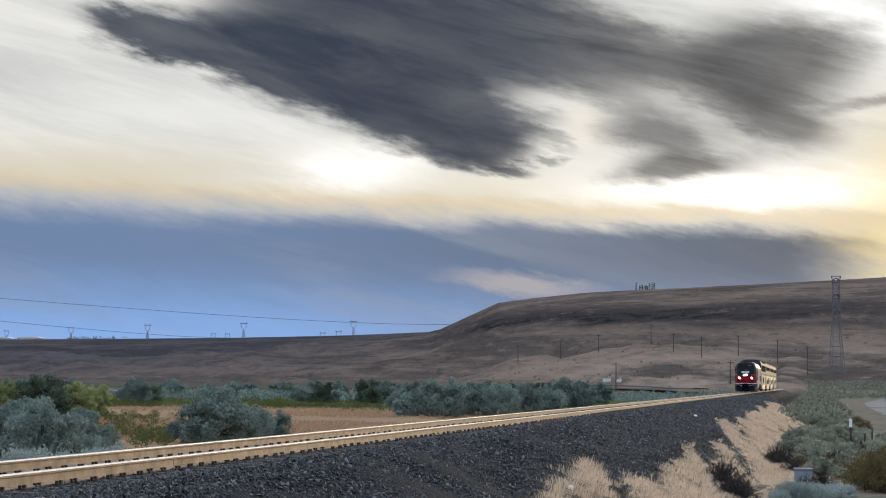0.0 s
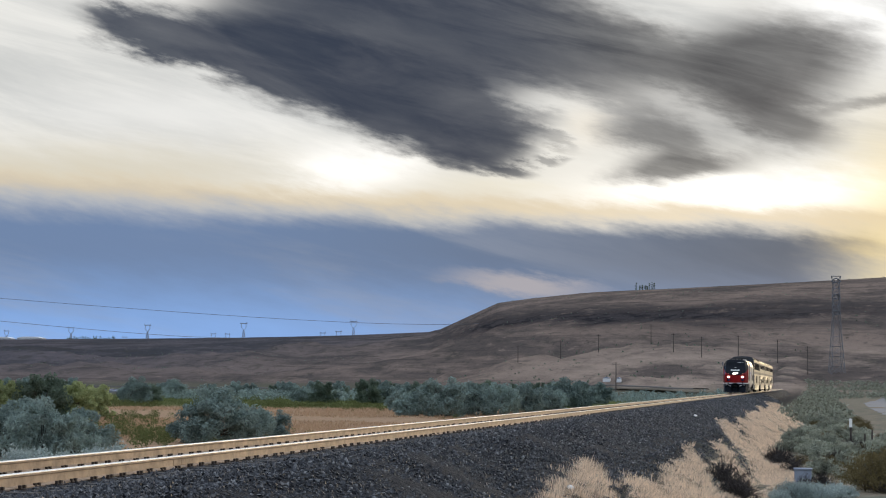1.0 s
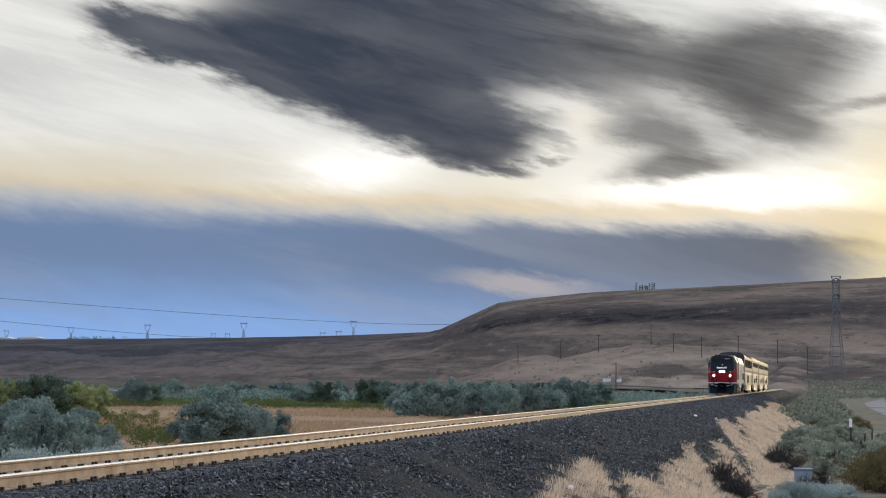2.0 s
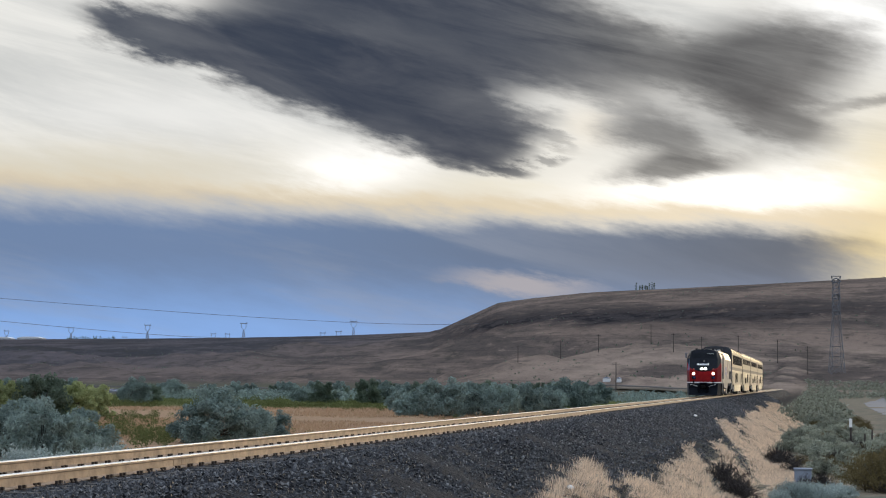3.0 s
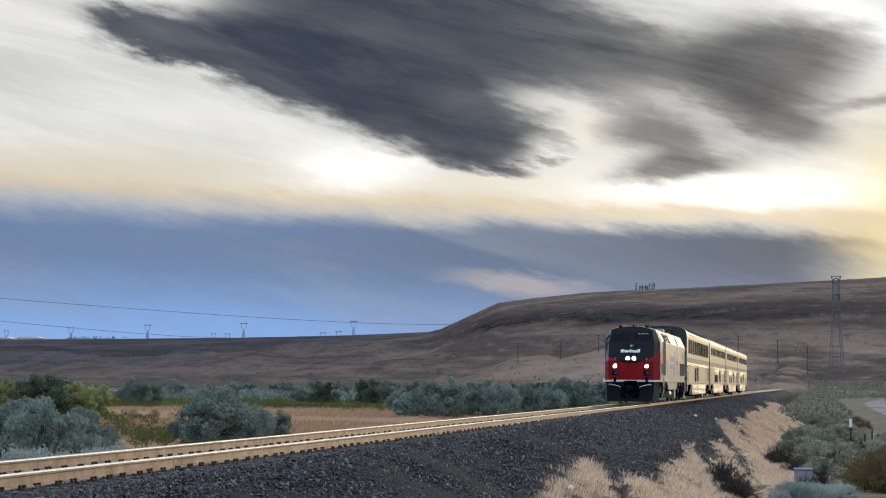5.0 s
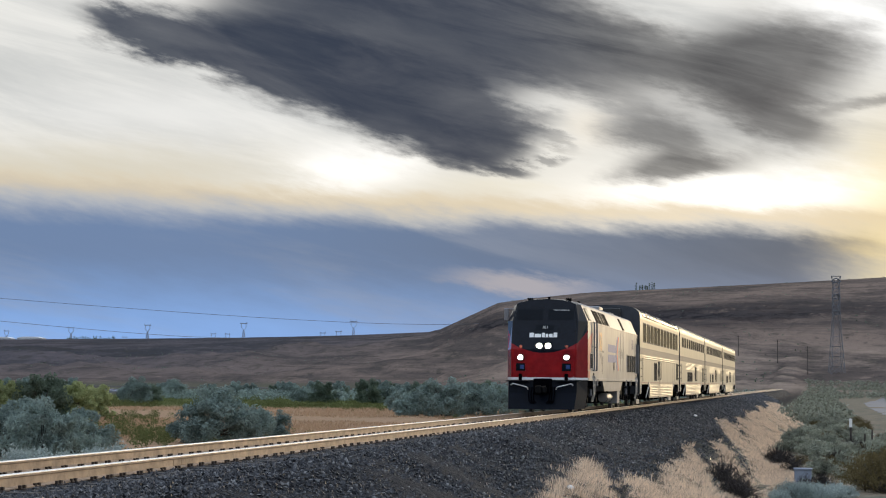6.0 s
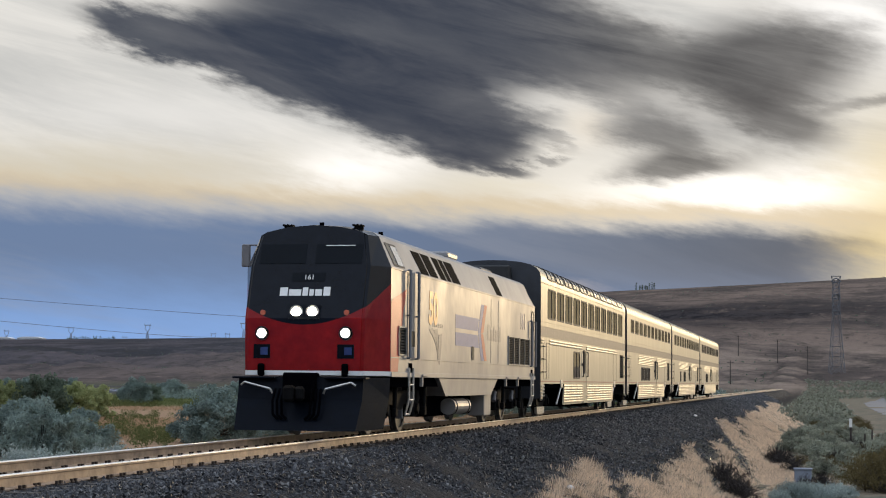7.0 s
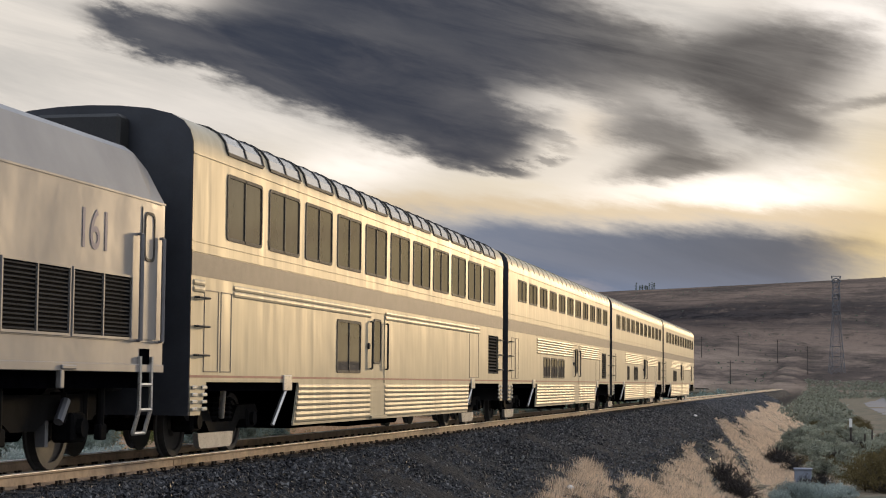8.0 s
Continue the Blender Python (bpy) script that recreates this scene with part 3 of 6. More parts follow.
def make_ground():
    azs = list(np.arange(-180, -32, 6.0)) + list(np.arange(-30, 6.01, 0.085)) + list(np.arange(8, 181, 6.0))
    if azs[-1] < 180:
        azs.append(180.0)
    rs = [5.0 * (4700 / 5.0) ** (i / 300) for i in range(301)]
    verts, faces = [], []
    for r in rs:
        for a in azs:
            x, y = place(a, r)
            verts.append((x, y, ground_z(x, y)))
    n = len(azs)
    for i in range(len(rs) - 1):
        for j in range(n - 1):
            p = i * n + j
            faces.append((p, p + 1, p + n + 1, p + n))
    c = len(verts)
    verts.append((EYE.x, 0, -0.55))
    faces += [(c, j + 1, j) for j in range(n - 1)]
    me = bpy.data.meshes.new("ground")
    me.from_pydata(verts, [], faces)
    me.polygons.foreach_set("use_smooth", [True] * len(me.polygons))
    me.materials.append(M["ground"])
    tagged(new("ground", me), "dry scrub valley floor rising to brown basalt hills", "ground", kind="structure")


# ---------------------------------------------------------------- track
TRACK_END = 560.0


def make_track():
    # ballast bed with a slightly uneven skin
    bm = bmesh.new()
    ys = [-6 + i * 1.0 for i in range(130)] + [124 + i * 8.0 for i in range(56)]
    prof = [(-5.0, -1.85), (-4.3, -1.34), (-3.2, -0.86), (-2.1, -0.33), (-1.6, -0.225), (-0.6, -0.21), (0.6, -0.21), (1.6, -0.225), (2.1, -0.33), (2.8, -0.66), (3.5, -0.98), (4.3, -1.34), (5.0, -1.85)]
    rings = []
    for y in ys:
        rings.append([(x + 0.12 * noise.noise(Vector((x, y * 0.5, 1))) * (abs(x) > 1.7), y,
                       z + (0.05 if abs(x) > 1.7 else 0.02) * noise.noise(Vector((x * 2, y * 0.7, 5)))) for x, z in prof])
    loft(bm, rings, caps=False)
    tagged(new("ballast_bed", mesh_of("ballast_bed", bm, M["ballast"], True)), "dark crushed basalt ballast bed under the track", "ballast", kind="structure")
    # loose stones on the slope beside the near rail
    rnd = random.Random(4)
    verts, faces = [], []

    def stone(x, y, z, s):
        b = len(verts)
        q = Euler((rnd.uniform(0, 6), rnd.uniform(0, 6), rnd.uniform(0, 6))).to_matrix()
        for p in ((1, 0, 0), (-1, 0, 0), (0, 1, 0), (0, -1, 0), (0, 0, 1), (0, 0, -1)):
            w = q @ Vector([c * s * rnd.uniform(0.55, 1.15) for c in p])
            w += Vector((rnd.uniform(-1, 1), rnd.uniform(-1, 1), rnd.uniform(-1, 1))) * s * 0.3
            verts.append((x + w.x, y + w.y, z + w.z))
        for f in ((0, 2, 4), (2, 1, 4), (1, 3, 4), (3, 0, 4), (2, 0, 5), (1, 2, 5), (3, 1, 5), (0, 3, 5)):
            faces.append(tuple(b + i for i in f))

    def slope_z(x):
        for (x0, z0), (x1, z1) in zip(prof, prof[1:]):
            if x0 <= x <= x1:
                return z0 + (z1 - z0) * (x - x0) / (x1 - x0)
        return -1.38

    for _ in range(84000):
        y = 18 + 260 * rnd.random() ** 2.3
        x = rnd.choice((rnd.uniform(0.85, 4.7), rnd.uniform(0.85, 4.7), rnd.uniform(0.85, 4.7), rnd.uniform(-2.2, 0.85)))
        stone(x, y, slope_z(x) + rnd.uniform(-0.005, 0.02), rnd.uniform(0.018, 0.040) * (1 + y * 0.007))
    for _ in range(9000):
        y, x = 30 + 110 * rnd.random() ** 1.6, 4.3 + 3.0 * rnd.random() ** 1.7
        stone(x, y, ground_z(x, y) + 0.015, rnd.uniform(0.022, 0.05) * (1 + y * 0.005))
    me = bpy.data.meshes.new("ballast_stones")
    me.from_pydata(verts, [], faces)
    me.materials.append(M["stone"])
    tagged(new("ballast_stones", me), "loose dark crushed stones on the ballast slope", "stones", kind="stuff")

    # rails: foot, web and head in one section; the running surface is a part
    track = tagged(new("railway_track"), "single track of rust-sided rails with polished tops on timber ties", "railway track", kind="structure")
    sect = [(-0.07, -0.18), (0.07, -0.18), (0.07, -0.165), (0.012, -0.145), (0.010, -0.05), (0.036, -0.038), (0.036, -0.008), (0.026, -0.002),
            (-0.026, -0.002), (-0.036, -0.008), (-0.036, -0.038), (-0.010, -0.05), (-0.012, -0.145), (-0.07, -0.165)]
    for side in (0.755, -0.755):
        bm = bmesh.new()
        prism(bm, [(side + x, z) for x, z in sect], -8, TRACK_END)
        rail = part("rail", bm, M["rail_web"], track, "rust-coloured steel rail")
        bm = bmesh.new()
        prism(bm, [(side - 0.038, -0.016), (side + 0.038, -0.016), (side + 0.037, -0.007), (side + 0.024, 0.0), (side - 0.024, 0.0), (side - 0.037, -0.007)], -8, TRACK_END)
        part("running_surface", bm, M["rail_top"], rail, "polished rail head")
        # bolted joint
        y0 = 25.34
        for dy in (-0.33, 0.0) if side > 0 else ():
            bm = boxed(side + 0.008, side + 0.018, y0 + dy + 0.012, y0 + dy + 0.32, -0.14, -0.055, 0.004)
            part("joint_bar", bm, M["rail_web"], rail)
    # ties with plates and spikes: the nearest are parts, the rest one mesh
    tie = mesh_of("tie", boxed(-1.3, 1.3, -0.115, 0.115, -0.36, -0.185, 0.012), M["tie"])
    bm = bmesh.new()
    for side in (0.755, -0.755):
        box(bm, side - 0.17, side + 0.17, -0.09, 0.09, -0.187, -0.172)
        for dx in (-0.09, 0.09):
            for dy in (-0.06, 0.05):
                box(bm, side + dx - 0.018, side + dx + 0.018, dy - 0.022, dy + 0.022, -0.172, -0.132)
    plate = mesh_of("tie_plate", bm, M["spike"])
    rnd = random.Random(9)
    for i in range(110):
        ob = new("tie", tie)
        ob.parent, ob.location = track, (rnd.uniform(-0.04, 0.04), 16 + i * 0.53, rnd.uniform(-0.006, 0.006))
        ob.rotation_euler = (0, 0, rnd.uniform(-0.012, 0.012))
        pl = new("tie_plate", plate)
        pl.parent, pl.location = ob, (0, 0, 0)
    bm = bmesh.new()
    y = 16 + 110 * 0.53
    while y < 330:
        box(bm, -1.3, 1.3, y - 0.115, y + 0.115, -0.36, -0.185)
        for side in (0.755, -0.755):
            box(bm, side - 0.11, side + 0.11, y - 0.1, y + 0.1, -0.187, -0.135)
        y += 0.53
    tagged(part("far_ties", bm, M["tie"], track), kind="stuff")


# ---------------------------------------------------------------- train
def wheel_pair(parent, y, r=0.51):
    """Two wheels on an axle."""
    for s in (1, -1):
        bm = bmesh.new()
        seg = 28
        prof = [(0.69, 0.0), (0.69, r + 0.025), (0.72, r + 0.025), (0.735, r), (0.83, r - 0.004), (0.83, r - 0.09), (0.80, r - 0.1), (0.79, 0.17), (0.84, 0.14), (0.84, 0.0)]
        loft(bm, [[(s * px, y + pr * math.cos(a), r + pr * math.sin(a)) for px, pr in prof] for a in [i * math.tau / seg for i in range(seg + 1)]], caps=False)
        part("wheel", bm, M["wheel"], parent, smooth=False)
    bm = bmesh.new()
    rod(bm, (-0.72, y, r), (0.72, y, r), 0.09, 10)
    part("axle", bm, M["iron"], parent)


def car_truck(car, yc):
    t = new("truck")
    t.parent = car
    for s in (1, -1):
        bm = bmesh.new()
        pts = [(yc - 1.75, 0.62), (yc - 1.6, 0.74), (yc - 0.7, 0.72), (yc - 0.45, 0.48), (yc + 0.45, 0.48), (yc + 0.7, 0.72), (yc + 1.6, 0.74), (yc + 1.75, 0.62),
               (yc + 1.6, 0.52), (yc + 0.8, 0.5), (yc + 0.5, 0.26), (yc - 0.5, 0.26), (yc - 0.8, 0.5), (yc - 1.6, 0.52)]
        loft(bm, [[(s * 0.93, y, z) for y, z in pts], [(s * 1.12, y, z) for y, z in pts]], close=True)
        part("side_frame", bm, M["iron"], t)
        for dy in (-1.3, 1.3):
            bm = bmesh.new()
            box(bm, s * 1.0 - 0.16, s * 1.0 + 0.16, yc + dy - 0.18, yc + dy + 0.18, 0.36, 0.66, 0.03)
            rod(bm, (s * 1.12, yc + dy, 0.51), (s * 1.22, yc + dy, 0.51), 0.11, 12)
            part("axle_box", bm, M["iron"], t)
            bm = bmesh.new()
            box(bm, s * 0.76 - 0.05, s * 0.76 + 0.07, yc + dy * 0.42 - 0.05, yc + dy * 0.42 + 0.05, 0.3, 0.8)
            part("brake_shoe", bm, M["iron"], t)
        for dy in (-0.28, 0.28):
            bm = bmesh.new()
            loft(bm, [[(s * 1.06 + r * math.cos(q), yc + dy + r * math.sin(q), 0.50 + i * 0.035) for q in [j * math.tau / 10 for j in range(10)]]
                      for i, r in enumerate((0.09, 0.125, 0.09, 0.125, 0.09, 0.125, 0.09, 0.125, 0.09, 0.125, 0.09))], close=True)
            part("coil_spring", bm, M["iron"], t)
        bm = bmesh.new()
        rod(bm, (s * 1.2, yc - 0.3, 0.55), (s * 1.3, yc - 0.5, 1.05), 0.045, 8)
        part("damper", bm, M["alu"], t)
        bm = bmesh.new()
        pts = [(yc - 1.45, 0.34), (yc - 1.38, 0.16), (yc - 1.3, 0.12), (yc + 0.0, 0.12), (yc + 0.1, 0.17), (yc + 0.15, 0.34)]
        loft(bm, [[(s * 1.16, y, z) for y, z in pts], [(s * 1.24, y, z) for y, z in pts]], close=True)
        part("step_guard", bm, M["alu"], t, "scuffed bare metal guard")
    for dy in (-1.3, 1.3):
        wheel_pair(t, yc + dy, 0.457)
    return t


def side_wall(bm, x, y0, y1, z0, z1, holes, sgn=1):
    """A wall sheet in the plane x with rectangular openings (ya, yb, za, zb) that go through it, and reveals of 5 cm."""
    ys = sorted({y0, y1, *[h[i] for h in holes for i in (0, 1)]})
    zs = sorted({z0, z1, *[h[i] for h in holes for i in (2, 3)]})
    vs = {}

    def v(y, z):
        if (y, z) not in vs:
            vs[y, z] = bm.verts.new((x, y, z))
        return vs[y, z]

    for ya, yb in zip(ys, ys[1:]):
        for za, zb in zip(zs, zs[1:]):
            cy, cz = (ya + yb) / 2, (za + zb) / 2
            if any(h[0] < cy < h[1] and h[2] < cz < h[3] for h in holes):
                continue
            q = [v(ya, za), v(yb, za), v(yb, zb), v(ya, zb)]
            bm.faces.new(q if sgn > 0 else q[::-1])
    for ya, yb, za, zb in holes:
        i = x - sgn * 0.05
        for a, b in (((ya, za), (yb, za)), ((yb, za), (yb, zb)), ((yb, zb), (ya, zb)), ((ya, zb), (ya, za))):
            bm.faces.new([bm.verts.new(p) for p in ((x, *a), (x, *b), (i, *b), (i, *a))])


def round_rect(y0, y1, z0, z1, r, n=3):
    pts = []
    for cy, cz, a0 in ((y1 - r, z1 - r, 0), (y0 + r, z1 - r, 90), (y0 + r, z0 + r, 180), (y1 - r, z0 + r, 270)):
        for i in range(n + 1):
            a = radians(a0 + 90 * i / n)
            pts.append((cy + r * math.cos(a), cz + r * math.sin(a)))
    return pts


def frame_ring(bm, x0, x1, y0, y1, z0, z1, w, r=0.07):
    """A rounded window frame."""
    o, i = round_rect(y0, y1, z0, z1, r), round_rect(y0 + w, y1 - w, z0 + w, z1 - w, max(0.02, r - w * 0.5))
    loft(bm, [[(x0, *p) for p in o], [(x1, *p) for p in o], [(x1, *p) for p in i], [(x0, *p) for p in i]], close=True, caps=False)


def window(car, x, y0, y1, z0, z1, mullion=True, name="window", r=0.08):
    """A side window: gasket, one pane or two, a mullion."""
    s = 1 if x > 0 else -1
    bm = bmesh.new()
    frame_ring(bm, x - s * 0.03, x + s * 0.012, y0 - 0.012, y1 + 0.012, z0 - 0.012, z1 + 0.012, 0.05, r)
    w = part(name, bm, M["gasket"], car, "window in a black rubber gasket")
    ym = (y0 + y1) / 2
    for a, b in ((y0, ym), (ym, y1)) if mullion else ((y0, y1),):
        part("pane", boxed(min(x - s * 0.016, x - s * 0.004), max(x - s * 0.016, x - s * 0.004), a + 0.004, b - 0.004, z0, z1), M["glass"], w, "tinted glass")
    if mullion:
        part("mullion", boxed(x - 0.02, x + 0.012, ym - 0.025, ym + 0.025, z0, z1), M["gasket"], w)


CAR_X = 1.55
ROOF = [(1.55, 4.26), (1.545, 4.40), (1.50, 4.56), (1.40, 4.69), (1.22, 4.79), (0.9, 4.87), (0.45, 4.915), (0, 4.93)]


def make_car(at, label, windows, lower, door, vents, flutes, dome=False, tail=False):
    """A bilevel stainless carriage. Local y runs back from the front coupling plane; windows, lower windows and vents as (ya, yb, za, zb)."""
    L0, L1 = 0.45, 25.46
    car = thing("passenger_car", label, "passenger car", at, group="carriages of the train")
    da, db = door
    wells = (1.15, 5.45, 20.7, 24.95)      # wheel wells
    holes = list(windows) + list(lower) + list(vents) + [(da, db, 1.08, 2.44)]
    bm = bmesh.new()
    side_wall(bm, CAR_X, L0, L1, 1.08, 4.26, holes, 1)
    side_wall(bm, -CAR_X, L0, L1, 1.08, 4.26, [], -1)
    # skirts between the wells, and the short corner skirts
    for s in (1, -1):
        for pts in ([(wells[1] + 0.30, 1.08), (wells[1], 0.38), (wells[2] - 0.25, 0.38), (wells[2], 1.08)],
                    [(L0, 1.08), (L0 + 0.05, 0.62), (wells[0] - 0.25, 0.62), (wells[0], 1.08)],
                    [(wells[3], 1.08), (wells[3] + 0.15, 0.62), (L1 - 0.05, 0.62), (L1, 1.08)]):
            loft(bm, [[(s * (CAR_X - 0.03), y, z) for y, z in pts], [(s * CAR_X, y, z) for y, z in pts]], close=True)
    part("body_side", bm, M["steel_side"], car)
    # roof
    bm = bmesh.new()
    arc = ROOF + [(-x, z) for x, z in ROOF[-2::-1]]
    loft(bm, [[(x, L0, z) for x, z in arc], [(x, L1, z) for x, z in arc]], caps=False)
    part("roof", bm, M["steel_side"], car, smooth=True)
    bm = bmesh.new()
    for (xa, za), (xb, zb) in zip(ROOF[1:-1], ROOF[2:]):
        hexa(bm, [(xa, 0, za), (xa, 0.03, za), (xb, 0.03, zb), (xb, 0, zb), (xa + 0.012, 0, za + 0.012), (xa + 0.012, 0.03, za + 0.012),
                  (xb + 0.008, 0.03, zb + 0.014), (xb + 0.008, 0, zb + 0.014)])
    bmesh.ops.remove_doubles(bm, verts=bm.verts, dist=0.006)
    rib = mesh_of("roof_rib", bm, M["steel_side"])
    for i in range(0 if dome else 24):
        ob = new("roof_rib", rib)
        ob.parent, ob.location = car, (0, L0 + 0.6 + i * 1.03, 0)
    # end walls, floor, diaphragm
    for y in (L0, L1):
        bm = bmesh.new()
        ring = [(CAR_X, 0.62)] + arc + [(-CAR_X, 0.62)]
        loft(bm, [[(x * 0.995, y - 0.02, z) for x, z in ring], [(x * 0.995, y + 0.02, z) for x, z in ring]], close=True)
        part("end_wall", bm, M["endwall"] if y == L0 or not tail else M["steel_side"], car, "dark painted end wall")
        bm = bmesh.new()
        e = y - 0.42 if y == L0 else y + 0.02
        box(bm, -0.62, 0.62, e, e + 0.40, 0.95, 4.75 if dome else 4.3, 0.05)
        part("diaphragm", bm, M["gasket"], car, "black rubber gangway")
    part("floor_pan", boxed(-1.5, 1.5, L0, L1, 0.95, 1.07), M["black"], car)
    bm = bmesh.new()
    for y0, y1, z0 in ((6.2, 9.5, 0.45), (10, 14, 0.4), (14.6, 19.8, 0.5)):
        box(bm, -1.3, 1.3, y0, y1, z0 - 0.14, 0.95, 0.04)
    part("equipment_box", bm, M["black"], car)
    # black box added as the shade of the inside, behind the openings
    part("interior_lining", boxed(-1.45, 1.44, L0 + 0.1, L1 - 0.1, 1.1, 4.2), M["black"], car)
    for w in windows:
        window(car, CAR_X, *w)
    for w in lower:
        window(car, CAR_X, *w)
    # horizontal bands: painted belt, thin lines, drip rail
    part("belt_band", boxed(CAR_X, CAR_X + 0.004, L0, L1, 2.55, 2.87), M["band"], car, "dull grey painted belt band")
    bm = bmesh.new()
    box(bm, CAR_X, CAR_X + 0.012, L0, L1, 4.235, 4.26)
    box(bm, CAR_X, CAR_X + 0.010, L0, L1, 2.88, 2.90)
    box(bm, CAR_X, CAR_X + 0.010, L0, L1, 3.02, 3.035)
    part("drip_rail", bm, M["steel_side"], car)
    part("thin_line", boxed(CAR_X, CAR_X + 0.003, L0, L1, 1.14, 1.175), M["bandred"], car, "thin faded red line")
    # corrugations: half-round ribs
    for y0, y1, z0, z1 in [(wells[1] + 0.12, da - 0.05, 0.42, 1.05), (db + 0.05, wells[2] - 0.1, 0.42, 1.05)] + list(flutes):
        n = max(2, round((z1 - z0) / 0.085))
        bm = bmesh.new()
        h = (z1 - z0) / n
        prof = []
        for i in range(n):
            c = z0 + (i + 0.5) * h
            prof += [(CAR_X + 0.003, c - h * 0.48), (CAR_X + 0.010, c - h * 0.3), (CAR_X + 0.014, c), (CAR_X + 0.010, c + h * 0.3), (CAR_X + 0.003, c + h * 0.48)]
        lean = 0.3 if z1 < 1.2 and y0 < 7 else 0.0
        rear = -0.2 if z1 < 1.2 and y1 > 18 else 0.0
        loft(bm, [[(x, y0 + lean * (z - z0), z) for x, z in prof], [(x, y1 + rear * (z1 - z), z) for x, z in prof]], caps=False)
        part("fluted_panel", bm, M["steel_side"], car, "fluted stainless panel")
    # side door with window, handrails and step
    d = part("side_door", boxed(CAR_X - 0.045, CAR_X - 0.012, da, db, 0.45, 2.44, 0.004), M["steel_side"], car, "recessed stainless side door")
    bm = bmesh.new()
    frame_ring(bm, CAR_X - 0.014, CAR_X + 0.004, da + 0.22, db - 0.3, 1.45, 2.32, 0.04, 0.1)
    part("door_window", bm, M["gasket"], d)
    part("door_pane", boxed(CAR_X - 0.016, CAR_X - 0.008, da + 0.25, db - 0.33, 1.48, 2.29), M["glass"], d)
    part("door_sill", boxed(CAR_X - 0.05, CAR_X + 0.05, da - 0.05, db + 0.05, 0.40, 0.45), M["steel_side"], d)
    for y in (da - 0.06, db + 0.06):
        bm = bmesh.new()
        rod(bm, (CAR_X + 0.05, y, 1.35), (CAR_X + 0.05, y, 2.25), 0.02, 6)
        for z in (1.35, 2.25):
            rod(bm, (CAR_X, y, z), (CAR_X + 0.05, y, z), 0.018, 6)
        part("grab_rail", bm, M["gasket"], d)
    bm = bmesh.new()
    rod(bm, (CAR_X, da - 0.22, 1.78), (CAR_X + 0.035, da - 0.22, 1.78), 0.06, 12)
    part("lamp_lens", bm, M["gasket"], car)
    for ya, yb, za, zb in vents:
        v = part("vent", boxed(CAR_X - 0.06, CAR_X - 0.05, ya, yb, za, zb), M["louvre"], car, "louvred vent")
        bm = bmesh.new()
        n = 12
        for i in range(n):
            z = za + (i + 0.5) * (zb - za) / n
            hexa(bm, [(CAR_X - 0.045, ya, z), (CAR_X + 0.008, ya, z - 0.03), (CAR_X + 0.008, yb, z - 0.03), (CAR_X - 0.045, yb, z),
                      (CAR_X - 0.045, ya, z + 0.012), (CAR_X + 0.008, ya, z - 0.018), (CAR_X + 0.008, yb, z - 0.018), (CAR_X - 0.045, yb, z + 0.012)])
        part("vent_slat", bm, M["slat"], v)
    # end ladders, panels, jacking brackets
    for y in (L0 + 0.25, L1 - 0.55):
        for z in (1.45, 1.85, 2.25):
            bm = bmesh.new()
            rod(bm, (CAR_X + 0.06, y - 0.1, z), (CAR_X + 0.06, y + 0.38, z), 0.016, 6)
            for q in (-0.1, 0.38):
                rod(bm, (CAR_X, y + q, z), (CAR_X + 0.06, y + q, z), 0.016, 6)
            part("corner_rung", bm, M["gasket"], car)
        for z in (0.68, 0.78, 0.88, 0.98):
            for q in (-0.18, 0.22):
                part("step_tread", boxed(CAR_X, CAR_X + 0.03, y + q, y + q + 0.2, z, z + 0.05, 0.01), M["alu"], car)
    for ya, yb in ((1.0, 1.62), (1.72, 2.2), (20.7, 21.9)):
        bm = bmesh.new()
        for a, b, c, e in ((ya, yb, 1.22, 1.235), (ya, yb, 2.36, 2.375), (ya, ya + 0.015, 1.22, 2.375), (yb - 0.015, yb, 1.22, 2.375)):
            box(bm, CAR_X - 0.002, CAR_X + 0.006, a, b, c, e)
        part("hatch_edge", bm, M["band"], car)
    for y in (5.05, 21.1):
        bm = bmesh.new()
        box(bm, CAR_X - 0.01, CAR_X + 0.025, y - 0.2, y + 0.25, 0.95, 1.2, 0.01)
        rod(bm, (CAR_X - 0.02, y, 0.95), (CAR_X - 0.12, y - 0.35, 0.4), 0.035, 6)
        part("jack_bracket", bm, M["alu"], car)
    if dome:
        # curved roof panes over each side window
        for ya, yb, _, _ in windows:
            seg = ROOF[1:6]
            bm = bmesh.new()
            loft(bm, [[(x + 0.010, y, z + 0.010) for x, z in seg] for y in (ya, yb)], caps=False)
            pane = part("roof_pane", bm, M["roofglass"], car, "curved roof window")
            bm = bmesh.new()
            for y in (ya - 0.04, (ya + yb) / 2, yb):
                for (xa, za), (xb, zb) in zip(seg, seg[1:]):
                    hexa(bm, [(xa, y, za), (xa, y + 0.05, za), (xb, y + 0.05, zb), (xb, y, zb), (xa + 0.022, y, za + 0.022), (xa + 0.022, y + 0.05, za + 0.022),
                              (xb + 0.02, y + 0.05, zb + 0.026), (xb + 0.02, y, zb + 0.026)])
            for (x, z) in (seg[0], seg[-1]):
                box(bm, x - 0.01, x + 0.02, ya, yb, z - 0.02, z + 0.028)
            part("roof_pane_frame", bm, M["gasket"], pane)
    for yc in (3.15, 22.75):
        car_truck(car, yc)
    bm = bmesh.new()
    box(bm, -0.12, 0.12, 0.02, 1.2, 0.72, 0.95, 0.03)
    box(bm, -0.12, 0.12, 24.7, 25.89, 0.72, 0.95, 0.03)
    part("coupler", bm, M["iron"], car)
    return car


